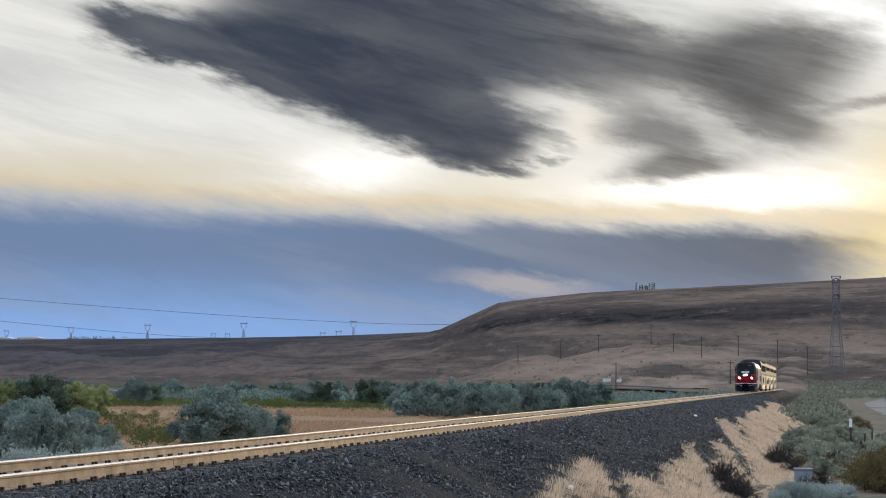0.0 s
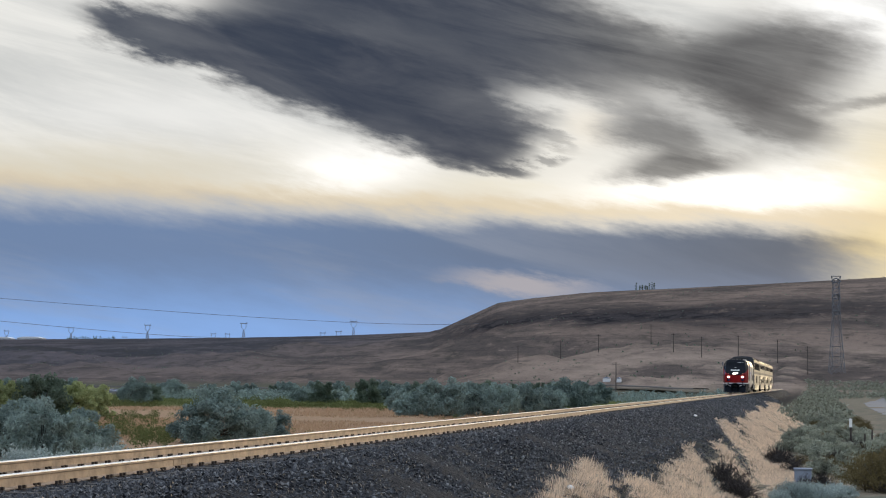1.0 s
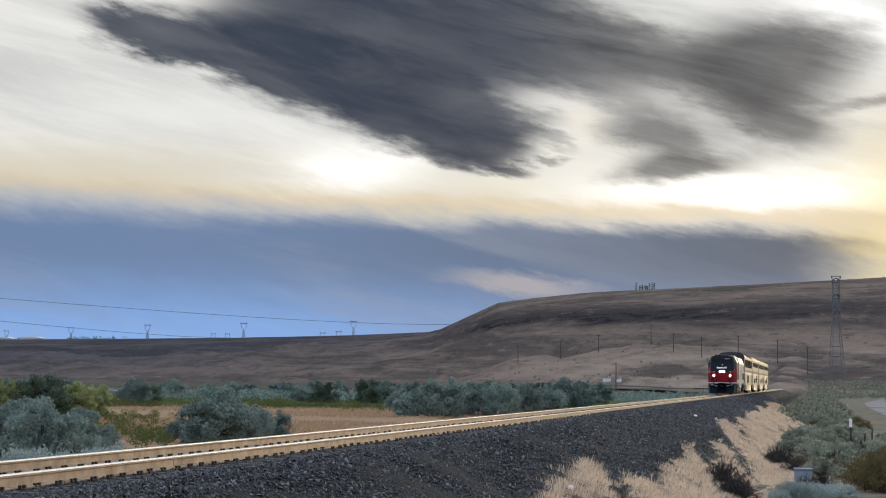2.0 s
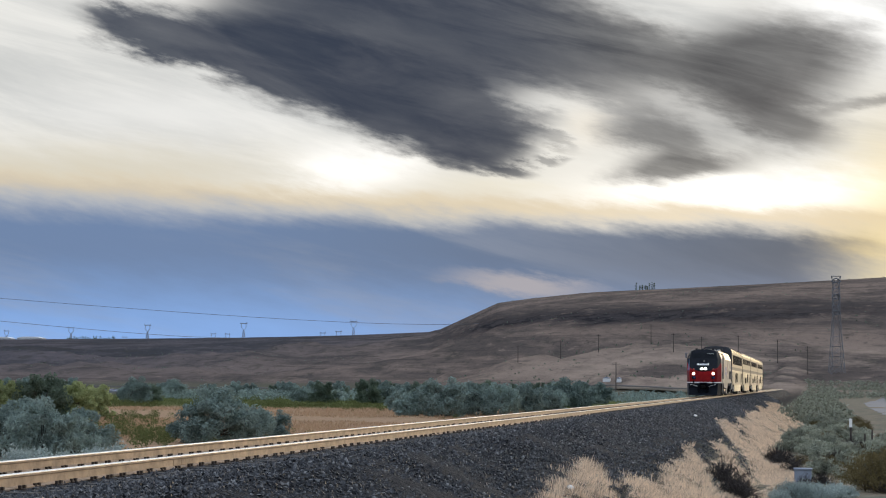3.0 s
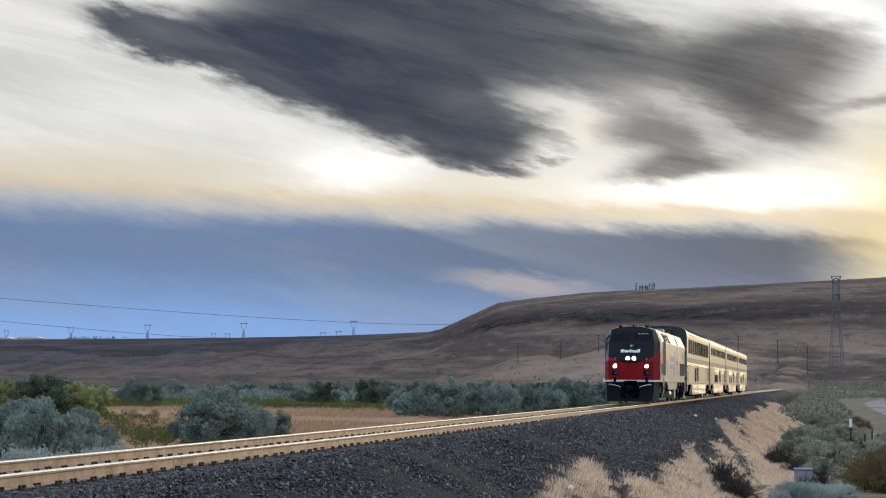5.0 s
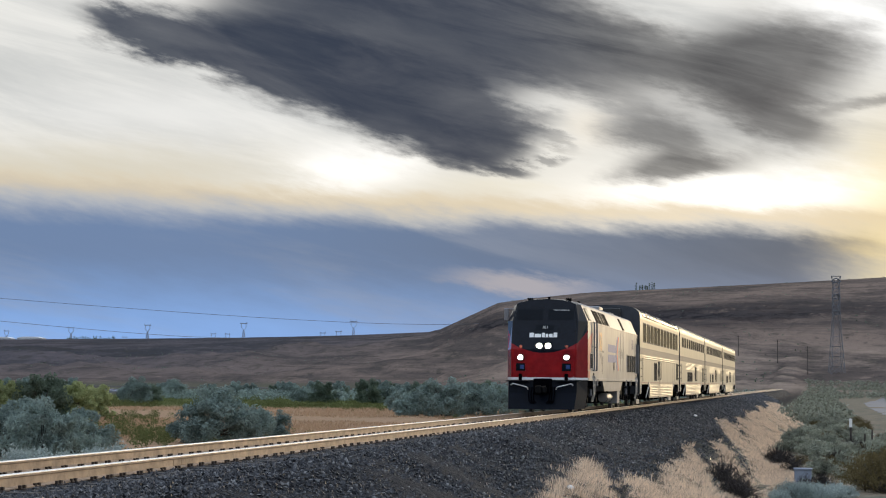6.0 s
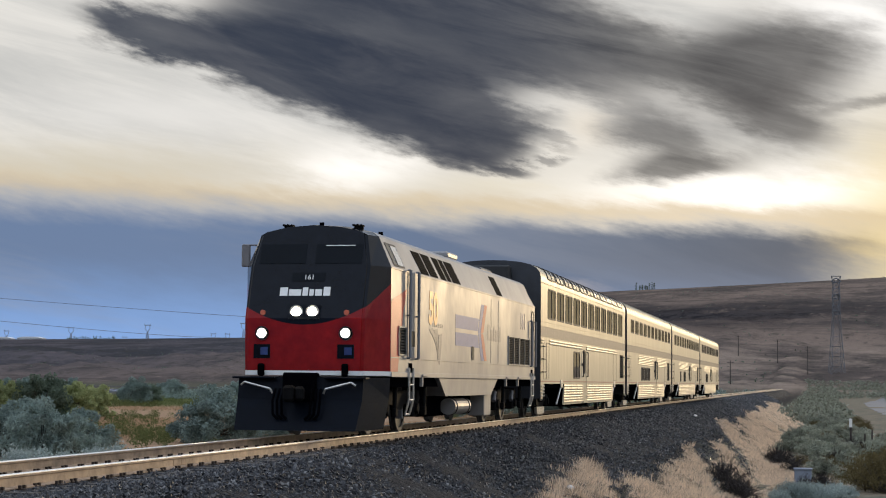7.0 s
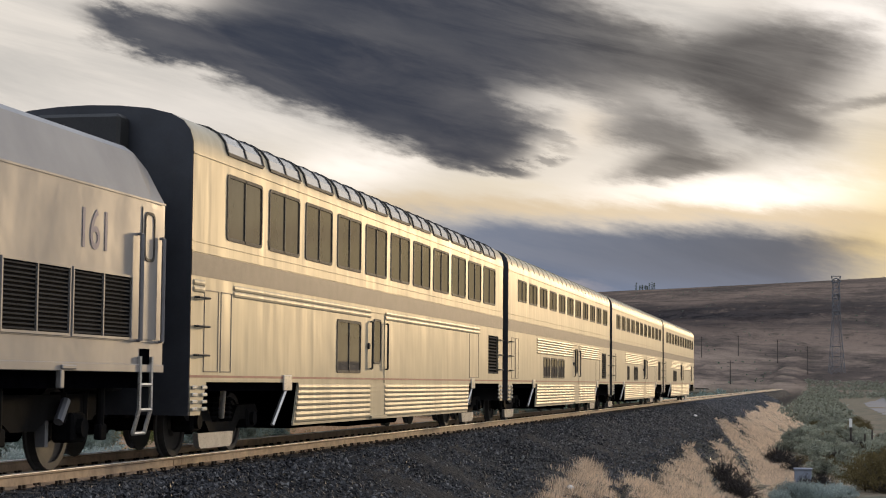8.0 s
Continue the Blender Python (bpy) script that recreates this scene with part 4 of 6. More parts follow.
LX = 1.52            # half width of the locomotive


def nose_y(z):
    """How far back the nose's front lies at that height."""
    return 0.46 + max(0.0, z - 2.35) * 0.36


def louvre(parent, y0, y1, z0, z1, x0=LX, x1=LX, slats=11, name="grille", bars=0):
    """A louvred opening in a side that may lean from x0 below to x1 above."""
    def at(z, o):
        return x0 + (x1 - x0) * (z - z0) / (z1 - z0) + o
    bm = bmesh.new()
    hexa(bm, [(at(z0, -0.02), y0, z0), (at(z0, 0.004), y0, z0), (at(z0, 0.004), y1, z0), (at(z0, -0.02), y1, z0),
              (at(z1, -0.02), y0, z1), (at(z1, 0.004), y0, z1), (at(z1, 0.004), y1, z1), (at(z1, -0.02), y1, z1)])
    g = part(name, bm, M["louvre"], parent, "black louvred grille")
    bm = bmesh.new()
    for i in range(slats):
        z = z0 + (i + 0.5) * (z1 - z0) / slats
        h = 0.25 * (z1 - z0) / slats
        hexa(bm, [(at(z, 0.002), y0 + 0.02, z), (at(z - h, 0.022), y0 + 0.02, z - h), (at(z - h, 0.022), y1 - 0.02, z - h), (at(z, 0.002), y1 - 0.02, z),
                  (at(z + h, 0.002), y0 + 0.02, z + h), (at(z, 0.022), y0 + 0.02, z), (at(z, 0.022), y1 - 0.02, z), (at(z + h, 0.002), y1 - 0.02, z + h)])
    part("slat", bm, M["slat"], g)
    bm = bmesh.new()
    for a, b, c, d in ((y0 - 0.03, y1 + 0.03, z0 - 0.03, z0), (y0 - 0.03, y1 + 0.03, z1, z1 + 0.03)):
        hexa(bm, [(at(c, 0), a, c), (at(c, 0.03), a, c), (at(c, 0.03), b, c), (at(c, 0), b, c), (at(d, 0), a, d), (at(d, 0.03), a, d), (at(d, 0.03), b, d), (at(d, 0), b, d)])
    for a in [y0 - 0.03, y1] + [y0 + (y1 - y0) * (i + 1) / (bars + 1) - 0.015 for i in range(bars)]:
        hexa(bm, [(at(z0, 0), a, z0), (at(z0, 0.03), a, z0), (at(z0, 0.03), a + 0.03, z0), (at(z0, 0), a + 0.03, z0),
                  (at(z1, 0), a, z1), (at(z1, 0.03), a, z1), (at(z1, 0.03), a + 0.03, z1), (at(z1, 0), a + 0.03, z1)])
    part("grille_frame", bm, M["silver"], g)


def side_plate(parent, name, mat, pts, x=LX + 0.004, label=""):
    """A thin painted panel on the side, by its corners (y, z)."""
    bm = bmesh.new()
    loft(bm, [[(x - 0.003, y, z) for y, z in pts], [(x, y, z) for y, z in pts]], close=True)
    return part(name, bm, mat, parent, label)


def loco_truck(loco, ya, yb):
    t = new("truck")
    t.parent = loco
    yc = (ya + yb) / 2
    for s in (1, -1):
        bm = bmesh.new()
        pts = [(ya - 0.75, 0.75), (ya - 0.6, 0.92), (yb + 0.6, 0.92), (yb + 0.75, 0.75), (yb + 0.55, 0.6), (yc + 0.6, 0.62), (yc + 0.35, 0.5), (yc - 0.35, 0.5), (yc - 0.6, 0.62), (ya - 0.55, 0.6)]
        loft(bm, [[(s * 0.95, y, z) for y, z in pts], [(s * 1.12, y, z) for y, z in pts]], close=True)
        part("side_frame", bm, M["iron"], t)
        for y in (ya, yb):
            bm = bmesh.new()
            box(bm, s * 1.05 - 0.14, s * 1.05 + 0.14, y - 0.2, y + 0.2, 0.34, 0.7, 0.03)
            rod(bm, (s * 1.18, y, 0.52), (s * 1.26, y, 0.52), 0.12, 12)
            part("axle_box", bm, M["iron"], t)
            bm = bmesh.new()
            rod(bm, (s * 1.28, y + 0.42, 0.42), (s * 1.3, y + 0.38, 1.05), 0.05, 8)
            box(bm, s * 1.28 - 0.05, s * 1.28 + 0.05, y + 0.33, y + 0.53, 0.36, 0.56, 0.02)
            part("damper", bm, M["iron"], t)
            for dy in (-0.33, 0.33):
                bm = bmesh.new()
                rod(bm, (s * 1.05, y + dy, 0.58), (s * 1.05, y + dy, 0.95), 0.1, 10)
                part("coil_spring", bm, M["iron"], t)
            bm = bmesh.new()
            rod(bm, (s * 1.2, y - 0.45, 0.85), (s * 1.22, y - 0.7, 0.6), 0.06, 8)
            box(bm, s * 0.9, s * 0.9 + s * 0.12, y - 0.62, y - 0.53, 0.3, 0.75)
            part("brake_cylinder", bm, M["galv"], t, "grey steel brake cylinder")
    bm = bmesh.new()
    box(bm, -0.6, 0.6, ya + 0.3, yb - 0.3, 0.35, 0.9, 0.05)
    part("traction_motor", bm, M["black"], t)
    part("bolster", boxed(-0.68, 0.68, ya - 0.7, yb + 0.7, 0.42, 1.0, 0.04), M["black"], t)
    for y in (ya, yb):
        wheel_pair(t, y)


def make_loco(at):
    """A streamlined diesel locomotive. Local y runs back from the front coupling plane."""
    loco = thing("locomotive", "silver diesel passenger locomotive with red and black nose, headlights lit", "locomotive", at)
    half = [(LX, 1.22), (LX, 3.42), (1.25, 4.05), (1.12, 4.14), (0.6, 4.25), (0, 4.29)]
    full = half + [(-x, z) for x, z in half[-2::-1]]
    bm = bmesh.new()
    loft(bm, [[(x, 1.5, z) for x, z in full], [(x, 20.0, z) for x, z in full],
              [(x * 0.985, 20.55, z - (0.16 if z > 4 else 0.0)) for x, z in full]])
    body = part("body", bm, M["silver"], loco)
    # nose: front panel, angled cheeks
    fr = [(1.20, 1.22), (1.22, 2.35), (1.22, 3.42), (1.10, 4.05), (0.98, 4.12), (0.55, 4.22), (0, 4.26)]
    bk = [(LX, 1.22), (LX, 2.35), (LX, 3.42), (1.25, 4.05), (1.12, 4.14), (0.6, 4.25), (0, 4.29)]
    fr, bk = fr + [(-x, z) for x, z in fr[-2::-1]], bk + [(-x, z) for x, z in bk[-2::-1]]
    bm = bmesh.new()
    a = [(x, nose_y(z), z) for x, z in fr]
    b = [(x, 1.5, z) for x, z in bk]
    vs = loft(bm, [a, b], caps=False)
    f, n = vs[0], len(fr)
    for i in range(n // 2):
        j = n - 1 - i
        if j - i > 2:
            bm.faces.new((f[i], f[i + 1], f[j - 1], f[j])[::-1])
        else:
            bm.faces.new((f[i], f[i + 1], f[j])[::-1])
    bmesh.ops.bevel(bm, geom=[e for e in bm.edges if all(v in f for v in e.verts) and abs(e.verts[0].co.x) > 1.0 and abs(e.verts[1].co.x) > 1.0
                              and e.verts[0].co.x * e.verts[1].co.x > 0],
                    offset=0.05, segments=3, affect="EDGES")
    nose = part("nose", bm, M["nose"], loco, "glossy nose, red below and blue-black above")

    def on_front(name, x0, x1, z0, z1, mat, out=0.012, parent=nose, label="", bevel=0.0):
        bm = bmesh.new()
        p = []
        for z in (z0, z1):
            y = nose_y(z)
            p += [(x0, y - out, z), (x1, y - out, z), (x1, y + 0.02, z), (x0, y + 0.02, z)]
        hexa(bm, p)
        return part(name, bm, mat, parent, label)

    for s in (1, -1):
        w = on_front("windshield", min(s * 0.10, s * 1.06), max(s * 0.10, s * 1.06), 3.46, 3.86, M["windshield"], 0.010, label="dark windshield pane")
        if s > 0:
            on_front("wiper", min(s * 0.3, s * 0.9), max(s * 0.3, s * 0.9), 3.82, 3.835, M["alu"], 0.03, w)
    on_front("number_board", -0.34, 0.34, 3.10, 3.27, M["windshield"], 0.014, label="dark number board")
    slope = math.degrees(math.atan(0.36))
    lettering("161", 0.15, M["white"], nose, pose(0.02, nose_y(3.13) - 0.022, 3.13, 90 - slope, 0, 0), "number")
    # maker's name, drawn as plain strokes
    for x0, x1, z1 in ((-0.56, -0.40, 2.97), (-0.37, -0.12, 2.93), (-0.09, 0.02, 2.97), (0.05, 0.14, 2.93), (0.17, 0.31, 2.93), (0.34, 0.48, 2.98)):
        on_front("name_bar", x0, x1, 2.80, z1, M["white"], 0.008)
    # headlights
    h = on_front("headlight_housing", -0.32, 0.32, 2.33, 2.60, M["navy"], 0.03, label="recessed twin headlight housing")
    for x in (-0.165, 0.165):
        bm = bmesh.new()
        y = nose_y(2.47)
        rod(bm, (x, y - 0.05, 2.47), (x, y - 0.02, 2.47), 0.09, 18)
        part("headlight", bm, M["lamp"], nose, "lit headlight")
        bm = bmesh.new()
        rod(bm, (x, y - 0.040, 2.47), (x, y, 2.47), 0.135, 18)
        part("bezel", bm, M["alu"], h)
    for x in (-0.86, 0.86):
        bm = bmesh.new()
        rod(bm, (x, 0.40, 2.05), (x, 0.45, 2.05), 0.09, 18)
        part("ditch_light", bm, M["ditch"], nose, "lit ditch light")
        bm = bmesh.new()
        rod(bm, (x, 0.42, 2.05), (x, 0.5, 2.05), 0.14, 18)
        part("bezel", bm, M["navy"], nose)
        m = on_front("marker_box", x - 0.17, x + 0.17, 1.55, 1.83, M["navy"], 0.012, label="recessed marker light box")
        on_front("marker_lens", x - 0.02, x + 0.13, 1.62, 1.77, M["blueglass"], 0.03, m)
        bm = bmesh.new()
        rod(bm, (x, nose_y(2.45) - 0.02, 2.46), (x, nose_y(2.45) + 0.02, 2.46), 0.055, 12)
        part("marker_light", bm, M["orange"], nose)
        bm = boxed(x - 0.06, x + 0.06, 0.34, 0.5, 1.2, 1.45, 0.03)
        part("cable_receptacle", bm, M["black"], nose)
    # pilot, anticlimber, coupler, grab irons and hoses
    bm = bmesh.new()
    loft(bm, [[(-1.52, 1.5, 1.18), (-1.27, 0.30, 1.18), (1.27, 0.30, 1.18), (1.52, 1.5, 1.18)],
              [(-1.50, 1.5, 0.75), (-1.27, 0.22, 0.75), (1.27, 0.22, 0.75), (1.50, 1.5, 0.75)],
              [(-1.46, 1.2, 0.16), (-1.22, -0.12, 0.14), (1.22, -0.12, 0.14), (1.46, 1.2, 0.16)]], close=True)
    pilot = part("pilot", bm, M["navy"], loco, "blue-black steel pilot plow")
    bm = bmesh.new()
    box(bm, -0.33, 0.33, 0.12, 0.5, 0.72, 1.27, 0.03)
    part("coupler_pocket", bm, M["black"], pilot)
    bm = bmesh.new()
    box(bm, -0.13, 0.13, -0.12, 0.5, 0.74, 0.98, 0.03)
    box(bm, -0.2, 0.02, -0.32, -0.08, 0.70, 1.02, 0.05)
    box(bm, 0.02, 0.2, -0.26, -0.05, 0.72, 1.0, 0.05)
    part("coupler", bm, M["iron"], loco, "steel knuckle coupler")
    for s in (1, -1):
        part("anticlimber_step", boxed(min(s * 0.5, s * 1.36), max(s * 0.5, s * 1.36), 0.12, 0.45, 1.15, 1.19, 0.01), M["navy"], pilot)
        bm = bmesh.new()
        q = [(s * 0.52, 0.1, 0.86), (s * 0.56, 0.08, 0.95), (s * 1.08, 0.06, 1.08), (s * 1.16, 0.1, 1.02)]
        for u, v in zip(q, q[1:]):
            rod(bm, u, v, 0.02, 6)
        part("grab_iron", bm, M["alu"], pilot, "bare metal grab iron")
        for i in range(3):
            bm = bmesh.new()
            x = s * (0.28 + i * 0.09)
            q = [(x, 0.12, 0.95), (x + s * 0.02, -0.02, 0.72), (x, -0.05, 0.45), (x - s * 0.1, -0.05, 0.36)]
            for u, v in zip(q, q[1:]):
                rod(bm, u, v, 0.025, 6)
            part("air_hose", bm, M["black"], pilot)
    # cab side: red panel with a slanted edge, windows, mirrors
    side_plate(loco, "red_side_panel", M["redside"], [(1.51, 1.31), (2.14, 1.31), (2.62, 2.6), (2.95, 3.05), (1.51, 2.75)], label="red paint with slanted edge")
    side_plate(loco, "sill_stripe", M["white"], [(1.51, 1.22), (20.4, 1.22), (20.4, 1.30), (1.51, 1.30)])

    def lean(z):
        return LX + (1.25 - LX) * (z - 3.42) / 0.63

    for y0, y1, name in ((1.72, 2.05, "mirror_window"), (2.12, 2.72, "cab_window")):
        bm = bmesh.new()
        z0, z1 = 3.47, 3.95
        hexa(bm, [(lean(z0) - 0.03, y0 + 0.1, z0), (lean(z0) + 0.008, y0 + 0.1, z0), (lean(z0) + 0.008, y1 + 0.1, z0), (lean(z0) - 0.03, y1 + 0.1, z0),
                  (lean(z1) - 0.03, y0, z1), (lean(z1) + 0.008, y0, z1), (lean(z1) + 0.008, y1, z1), (lean(z1) - 0.03, y1, z1)])
        w = part(name, bm, M["gasket"], loco, "cab side window")
        bm = bmesh.new()
        z0, z1 = 3.51, 3.91
        hexa(bm, [(lean(z0), y0 + 0.14, z0), (lean(z0) + 0.012, y0 + 0.14, z0), (lean(z0) + 0.012, y1 + 0.05, z0), (lean(z0), y1 + 0.05, z0),
                  (lean(z1), y0 + 0.04, z1), (lean(z1) + 0.012, y0 + 0.04, z1), (lean(z1) + 0.012, y1 - 0.05, z1), (lean(z1), y1 - 0.05, z1)])
        part("pane", bm, M["roofglass"] if name == "cab_window" else M["glass"], w)
    for s in (-1,):
        bm = bmesh.new()
        box(bm, min(s * 1.52, s * 1.70), max(s * 1.52, s * 1.70), 1.62, 1.70, 3.45, 3.92, 0.02)
        rod(bm, (s * 1.35, 1.7, 3.9), (s * 1.55, 1.66, 3.9), 0.02, 6)
        part("mirror", bm, M["greymark"], loco, "grey rear-view mirror")
    # crew door with long handrails and ladder
    side_plate(loco, "crew_door", M["silver"], [(3.02, 1.62), (3.75, 1.62), (3.75, 3.40), (3.02, 3.40)], LX + 0.012, "recessed crew door")
    for y in (2.98, 3.80):
        bm = bmesh.new()
        rod(bm, (LX + 0.07, y, 1.60), (LX + 0.07, y, 3.45), 0.032, 8)
        for z in (1.6, 2.5, 3.45):
            rod(bm, (LX, y, z), (LX + 0.07, y, z), 0.02, 6)
        part("handrail", bm, M["galv"], loco, "blue-grey door handrail")
    side_plate(loco, "door_pane", M["glass"], [(3.3, 1.85), (3.68, 1.85), (3.68, 2.18), (3.3, 2.18)], LX + 0.016)
    for y in (3.12, 19.65):
        lad = new("ladder")
        lad.parent = loco
        for dy in (0, 0.4):
            bm = bmesh.new()
            rod(bm, (LX + 0.02, y + dy, 1.40), (LX + 0.02, y + dy, 0.72), 0.028, 6)
            rod(bm, (LX + 0.02, y + dy, 0.72), (LX - 0.06, y + dy, 0.42), 0.028, 6)
            part("ladder_rail", bm, M["alu"], lad)
        for z in (0.42, 0.72, 1.04):
            bm = bmesh.new()
            rod(bm, (LX + (0.02 if z > 0.6 else -0.06), y, z), (LX + (0.02 if z > 0.6 else -0.06), y + 0.4, z), 0.025, 6)
            part("rung", bm, M["alu"], lad)
        side_plate(lad, "foot_pocket", M["black"], [(y + 0.02, 1.30), (y + 0.36, 1.30), (y + 0.36, 1.50), (y + 0.02, 1.50)], LX + 0.006)
    # louvres and grilles
    louvre(loco, 2.2, 2.82, 1.68, 2.22, slats=9)
    for y0, y1, bars in ((4.28, 5.1, 0), (5.25, 6.08, 0), (6.42, 7.62, 1), (7.78, 8.72, 0), (13.75, 14.62, 0)):
        bm = bmesh.new()
        z0, z1 = 3.46, 3.96
        sh = 0.12
        hexa(bm, [(lean(z0) - 0.02, y0 + sh, z0), (lean(z0) + 0.006, y0 + sh, z0), (lean(z0) + 0.006, y1 + sh, z0), (lean(z0) - 0.02, y1 + sh, z0),
                  (lean(z1) - 0.02, y0 - sh, z1), (lean(z1) + 0.006, y0 - sh, z1), (lean(z1) + 0.006, y1 - sh, z1), (lean(z1) - 0.02, y1 - sh, z1)])
        g = part("roof_louvre", bm, M["louvre"], loco, "slanted black louvre")
        bm = bmesh.new()
        for i in range(10):
            z = z0 + 0.03 + i * 0.047
            dy = sh - 2 * sh * (z - z0) / (z1 - z0)
            box(bm, lean(z) - 0.005, lean(z) + 0.014, y0 + dy + 0.02, y1 + dy - 0.02, z, z + 0.014)
        part("slat", bm, M["louvre"], g)
        if bars:
            bm = bmesh.new()
            ym = (y0 + y1) / 2
            hexa(bm, [(lean(z0), ym + sh - .02, z0), (lean(z0) + 0.02, ym + sh - .02, z0), (lean(z0) + 0.02, ym + sh + .02, z0), (lean(z0), ym + sh + .02, z0),
                      (lean(z1), ym - sh - .02, z1), (lean(z1) + 0.02, ym - sh - .02, z1), (lean(z1) + 0.02, ym - sh + .02, z1), (lean(z1), ym - sh + .02, z1)])
            part("louvre_bar", bm, M["alu"], g)
    for y0, y1 in ((15.65, 17.40), (17.52, 19.30)):
        louvre(loco, y0, y1, 1.63, 2.38, slats=15, bars=1)
    # rear door and rails
    side_plate(loco, "rear_door", M["silver"], [(19.68, 1.62), (20.22, 1.62), (20.22, 3.32), (19.68, 3.32)], LX + 0.012)
    bm = bmesh.new()
    frame_ring(bm, LX + 0.010, LX + 0.022, 19.74, 20.10, 2.62, 3.26, 0.035, 0.1)
    part("rear_door_gasket", bm, M["gasket"], loco)
    for y in (19.55, 20.32):
        bm = bmesh.new()
        rod(bm, (LX + 0.06, y, 1.6), (LX + 0.06, y, 2.95), 0.03, 8)
        for z in (1.6, 2.95):
            rod(bm, (LX, y, z), (LX + 0.06, y, z), 0.02, 6)
        part("handrail", bm, M["greymark"], loco)
    # panel seams, rivets and sill
    bm = bmesh.new()
    box(bm, LX, LX + 0.012, 1.52, 20.5, 1.585, 1.605)
    box(bm, LX, LX + 0.008, 14.0, 14.015, 1.62, 3.3)
    box(bm, LX, LX + 0.008, 12.9, 12.915, 1.62, 3.3)
    box(bm, LX, LX + 0.010, 1.52, 20.5, 3.40, 3.425)
    part("panel_seam", bm, M["silver"], loco)
    part("lower_sill", boxed(LX - 0.02, LX + 0.02, 1.55, 20.5, 1.20, 1.30, 0.006), M["silver"], loco)
    # anniversary numeral and marks, arrow stripe, maker's name strokes, road number
    rot = pose(0, 0, 0, 90, 0, 90)

    def side_text(t, size, y, z, mat, name, bold):
        lettering(t, size, mat, loco, Matrix.Translation((LX + 0.004, y, z)) @ rot, name, bold)

    side_text("50", 0.98, 5.6, 2.42, M["gold"], "numeral", 0.035)
    side_text("161", 0.68, 18.15, 2.66, M["violet"], "number", 0.004)
    for i in range(6):
        side_plate(loco, "name_bar", M["greymark"], [(5.55 + i * 0.2, 2.34), (5.67 + i * 0.2, 2.34), (5.67 + i * 0.2, 2.42), (5.55 + i * 0.2, 2.42)])
    # three blades that curve down to one point
    for i in range(3):
        top0, top1 = 5.15 + i * 0.52, 5.55 + i * 0.52
        lo0, lo1 = 6.12 + i * 0.07, 6.17 + i * 0.07
        left, right = [], []
        for n in range(7):
            f = n / 6
            z = 2.27 - 0.05 * i * (i - 1) - 0.68 * f
            bend = 1 - (1 - f) ** (2.1 - 0.75 * i)
            left.append((top0 + (lo0 - top0) * bend, z))
            right.append((top1 + (lo1 - top1) * bend, z + 0.05 * (1 - f)))
        side_plate(loco, "travel_mark", M["greymark"], left + right[::-1])
    side_plate(loco, "blue_stripe", M["blue"], [(8.15, 2.72), (11.15, 2.72), (11.0, 2.40), (8.15, 2.40)])
    side_plate(loco, "blue_stripe", M["blue"], [(8.15, 2.30), (11.0, 2.30), (11.2, 1.98), (8.15, 1.98)])
    side_plate(loco, "blue_arrow", M["blue"], [(11.05, 2.36), (11.5, 3.1), (11.9, 3.1), (11.4, 2.36), (11.9, 1.66), (11.5, 1.66)][:4])
    side_plate(loco, "blue_arrow", M["blue"], [(11.05, 2.35), (11.4, 2.35), (11.9, 1.66), (11.5, 1.66)])
    side_plate(loco, "red_arrow", M["orange"], [(11.42, 2.36), (11.92, 3.1), (12.3, 3.1), (11.78, 2.36)])
    side_plate(loco, "red_arrow", M["orange"], [(11.42, 2.35), (11.78, 2.35), (12.3, 1.66), (11.92, 1.66)])
    for y0, y1, z1 in ((12.35, 12.68, 2.62), (12.78, 13.22, 2.50), (13.30, 13.48, 2.60), (13.56, 13.72, 2.50), (13.80, 14.06, 2.50), (14.14, 14.4, 2.62)):
        side_plate(loco, "name_bar", M["greymark"], [(y0, 2.2), (y1, 2.2), (y1, z1), (y0, z1)])
    side_plate(loco, "side_lamp", M["gasket"], [(10.2, 1.66), (10.5, 1.66), (10.5, 2.0), (10.2, 2.0)], LX + 0.014)
    # belly tank, air tanks, boxes
    bm = bmesh.new()
    pts = [(6.36, 1.21), (7.14, 0.78), (13.1, 0.78), (14.1, 1.21)]
    loft(bm, [[(-1.5, y, z) for y, z in pts], [(1.5, y, z) for y, z in pts]], close=True)
    part("belly_tank", bm, M["silver"], loco)
    part("fuel_tank", boxed(-1.1, 1.05, 6.9, 13.0, 0.3, 0.78, 0.05), M["black"], loco)
    bm = bmesh.new()
    rod(bm, (1.22, 8.75, 0.52), (1.22, 10.75, 0.52), 0.2, 18)
    tank = part("air_tank", bm, M["silver"], loco, "silver air reservoir")
    for y in (8.95, 10.5):
        bm = bmesh.new()
        rod(bm, (1.22, y, 0.52), (1.22, y + 0.05, 0.52), 0.212, 18)
        box(bm, 1.18, 1.26, y, y + 0.05, 0.7, 0.8)
        part("tank_strap", bm, M["black"], tank)
    part("battery_box", boxed(1.0, 1.42, 12.55, 13.5, 0.24, 0.80, 0.02), M["silver"], loco, "silver equipment box")
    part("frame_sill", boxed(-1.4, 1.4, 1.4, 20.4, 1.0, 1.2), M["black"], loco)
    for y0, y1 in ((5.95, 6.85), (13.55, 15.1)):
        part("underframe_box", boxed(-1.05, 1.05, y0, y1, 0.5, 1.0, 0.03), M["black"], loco)
